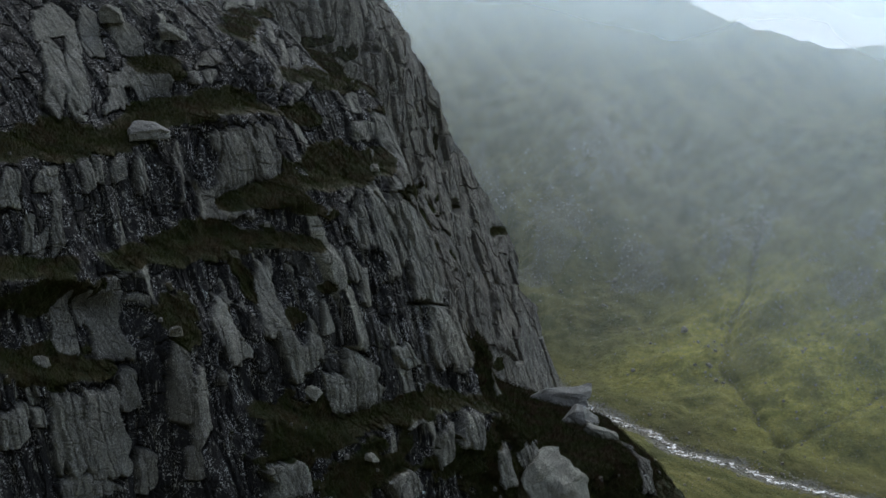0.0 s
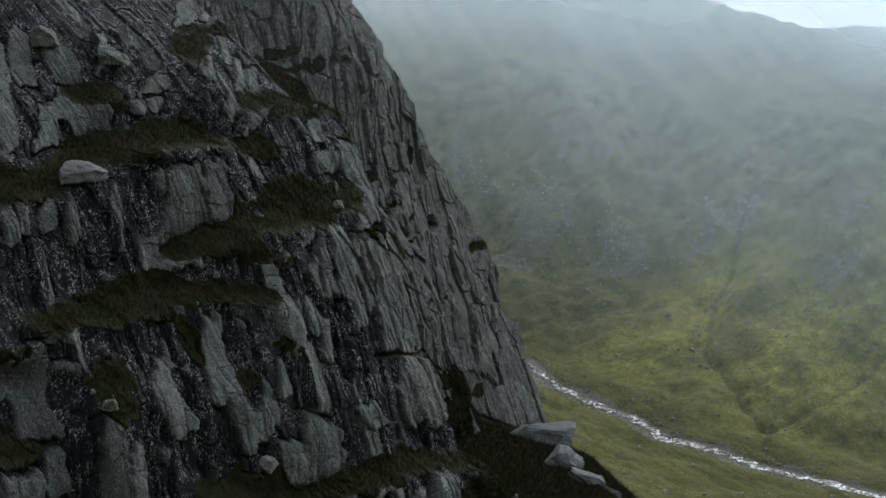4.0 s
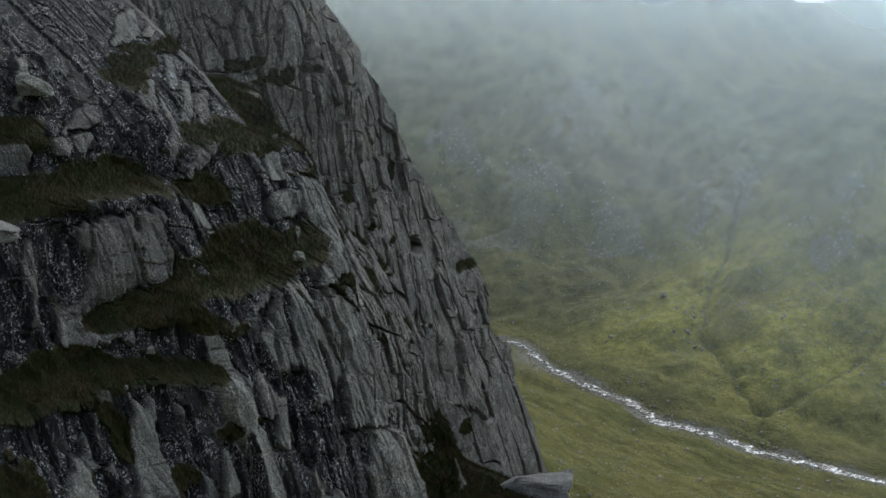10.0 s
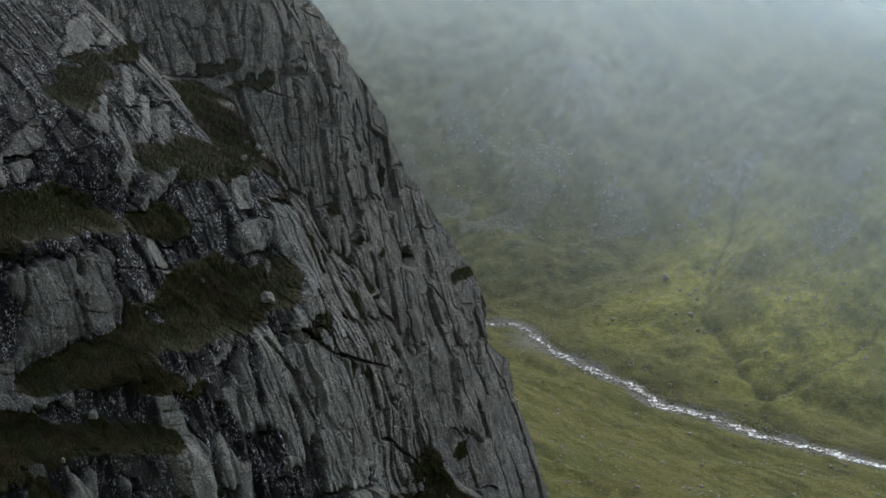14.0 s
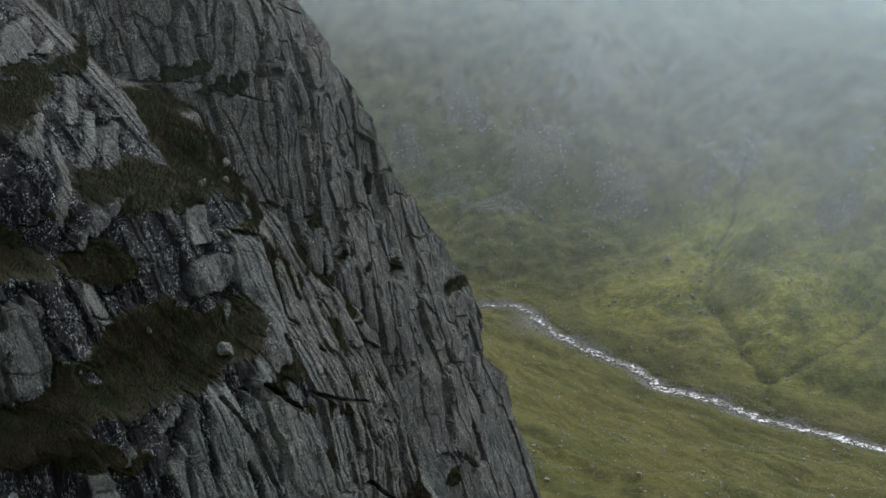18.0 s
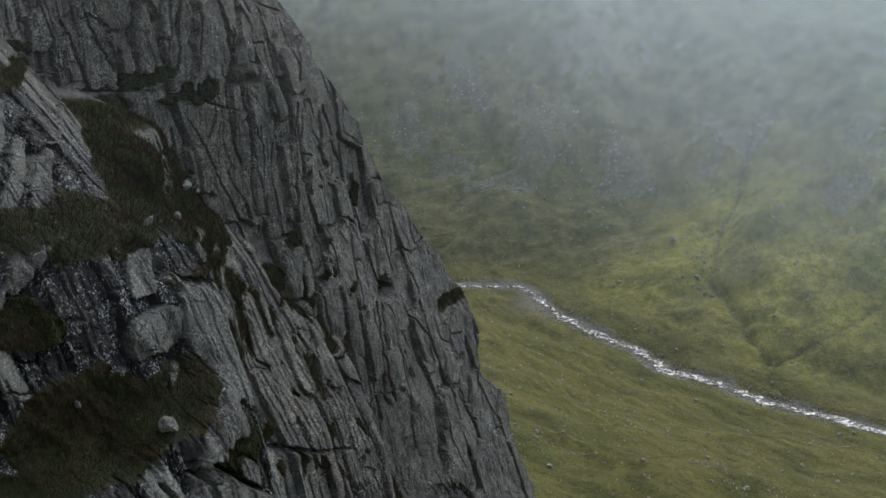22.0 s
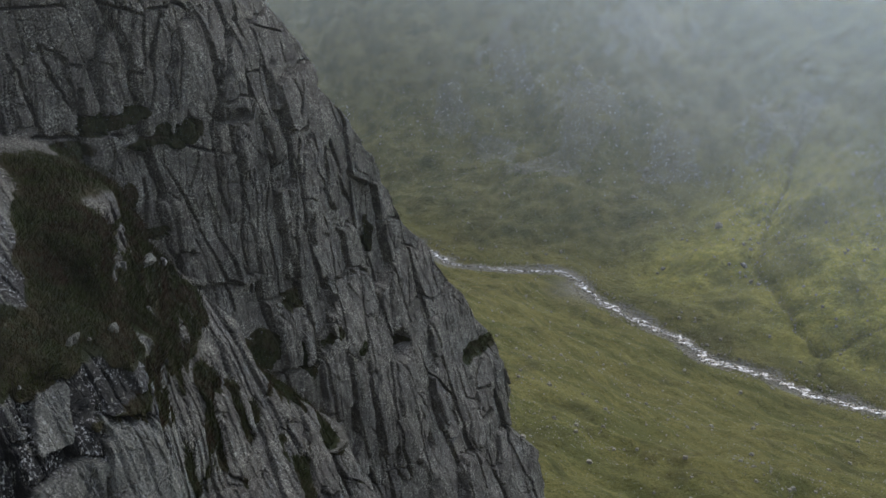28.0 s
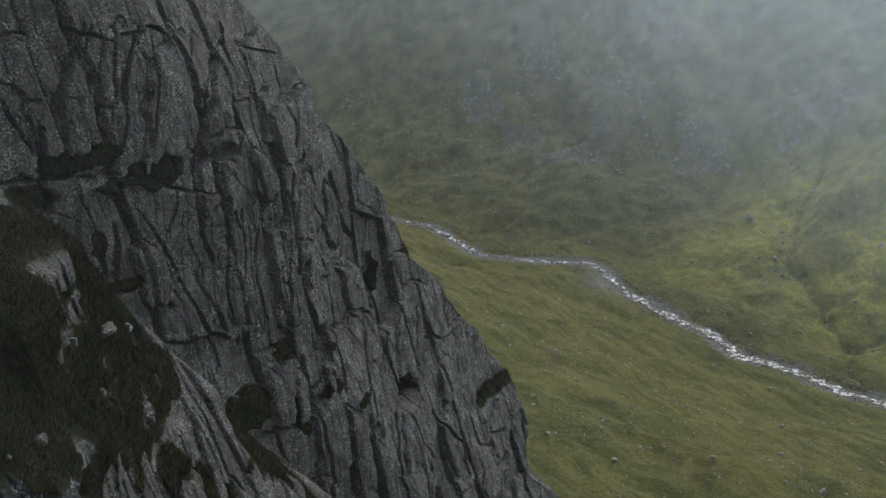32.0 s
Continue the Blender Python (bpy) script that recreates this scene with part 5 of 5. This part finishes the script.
valley_boulder(137, 538, 2.4, 33, "grey boulder in a row of stones on a mound")
valley_boulder(140, 535, 2.0, 38, "grey boulder in a row of stones on a mound")
valley_boulder(141, 559, 2.2, 39, "grey boulder beside a ravine")
valley_boulder(138, 562, 1.8, 40, "grey boulder beside a ravine")
valley_boulder(129, 551, 2.0, 41, "grey boulder on a grassy mound")
valley_boulder(133, 545, 1.6, 42, "grey boulder on a grassy mound")
valley_boulder(100, 565, 2.2, 43, "grey boulder low on the mountainside")
valley_boulder(97, 563, 1.6, 44, "grey boulder low on the mountainside")
valley_boulder(105, 665, 3.0, 45, "grey boulder high on the mountainside")
valley_boulder(71, 660, 2.6, 46, "pale boulder high on the mountainside")
valley_boulder(94, 638, 2.4, 34, "grey boulder low on the mountainside")
valley_boulder(113, 589, 1.8, 35, "grey boulder low on the mountainside")
valley_boulder(37, 308, 1.7, 36, "pale boulder in the grass on the near slope")
valley_boulder(47, 356, 1.5, 37, "pale boulder in the grass on the near slope")
valley_boulder(89, 337, 1.6, 47, "pale boulder in the grass on the near slope")
valley_boulder(73, 356, 1.2, 48, "pale boulder in the grass on the near slope")
valley_boulder(68, 346, 1.0, 49, "pale boulder in the grass on the near slope")
valley_boulder(52, 500, 1.4, 50, "pale boulder in the grass beside the stream")

# ---- pale stones lying in the ledge grass ----
rng = np.random.default_rng(40)
spots = rng.choice(len(FACES), 60, p=lush / lush.sum())
foot = CO[FACES[spots]].mean(1)
corner = np.array([(-1, -1, -1), (1, -1, -1), (1, 1, -1), (-1, 1, -1), (-1, -1, 1), (1, -1, 1), (1, 1, 1), (-1, 1, 1)], float)
co = corner[None] * (0.3 + 0.3 * rng.random((60, 8, 3))) * (0.07 + 0.16 * rng.random((60, 1, 1)) ** 2)
co[:, 4:, :2] *= 0.7
co = co + foot[:, None] + np.array((0.03, -0.03, 0.05))
block = np.array([(0, 3, 2, 1), (4, 5, 6, 7), (0, 1, 5, 4), (1, 2, 6, 5), (2, 3, 7, 6), (3, 0, 4, 7)])
tagged(new("ledge_stones", mesh_from("ledge_stones", co.reshape(-1, 3), (np.arange(60)[:, None, None] * 8 + block[None]).reshape(-1, 4), [PALE], False)),
       "small pale stones lying in the ledge grass", "stones", kind="stuff")

# ---- mist hanging in the valley ----
for shift, weight in ((50, 1.1), (105, 1.1), (160, 1.0), (215, 0.9)):
    mx, mz = spaced(-420, 25, 560), spaced(-176, 8, 150)
    MX, MZ = np.meshgrid(mx, mz, indexing="ij")
    MY = np.interp(MX, RX, RY) * 0.6 + 0.4 * np.interp(MX, (-420, 100, 560), (720, 480, 250)) - shift + 9 * fbm(MX / 90, MZ / 90, shift, 2)
    thick = weight * np.interp(MZ, (-176, -160, -120, -85, -50, -20, 10, 40, 150), (0.0, 0.001, 0.004, 0.012, 0.030, 0.075, 0.17, 0.27, 0.33))
    open_sky = smooth(MX * 480 / MY, 130, 230) * smooth(MZ * 480 / MY, -45, -15)
    thick = thick * (1 + 0.6 * open_sky) * (0.9 + smooth(MX * 480 / MY, -10, 100) * (0.35 + 0.95 * (1 - smooth(MZ, -80, -25))))
    veil = new("mist", mesh_from("mist", np.stack([MX, MY, MZ], -1).reshape(-1, 3), grid_faces(len(mx), len(mz)), [MIST], thick=np.clip(thick, 0, 1).ravel()))
    tagged(veil, "thin grey mist drifting across the mountainside", "mist", kind="structure")
for depth in (52, 66):
    mx, mz = spaced(-60, 5, 90), spaced(-70, 5, 40)
    MX, MZ = np.meshgrid(mx, mz, indexing="ij")
    thick = 0.010 * smooth(MZ, -10, 2) * (1 - smooth(MX, -2, 30))
    veil = new("mist", mesh_from("mist", np.stack([MX, depth + 0 * MX, MZ], -1).reshape(-1, 3), grid_faces(len(mx), len(mz)), [MIST], thick=thick.ravel()))
    tagged(veil, "faint haze hanging in front of the crag", "mist", kind="structure")
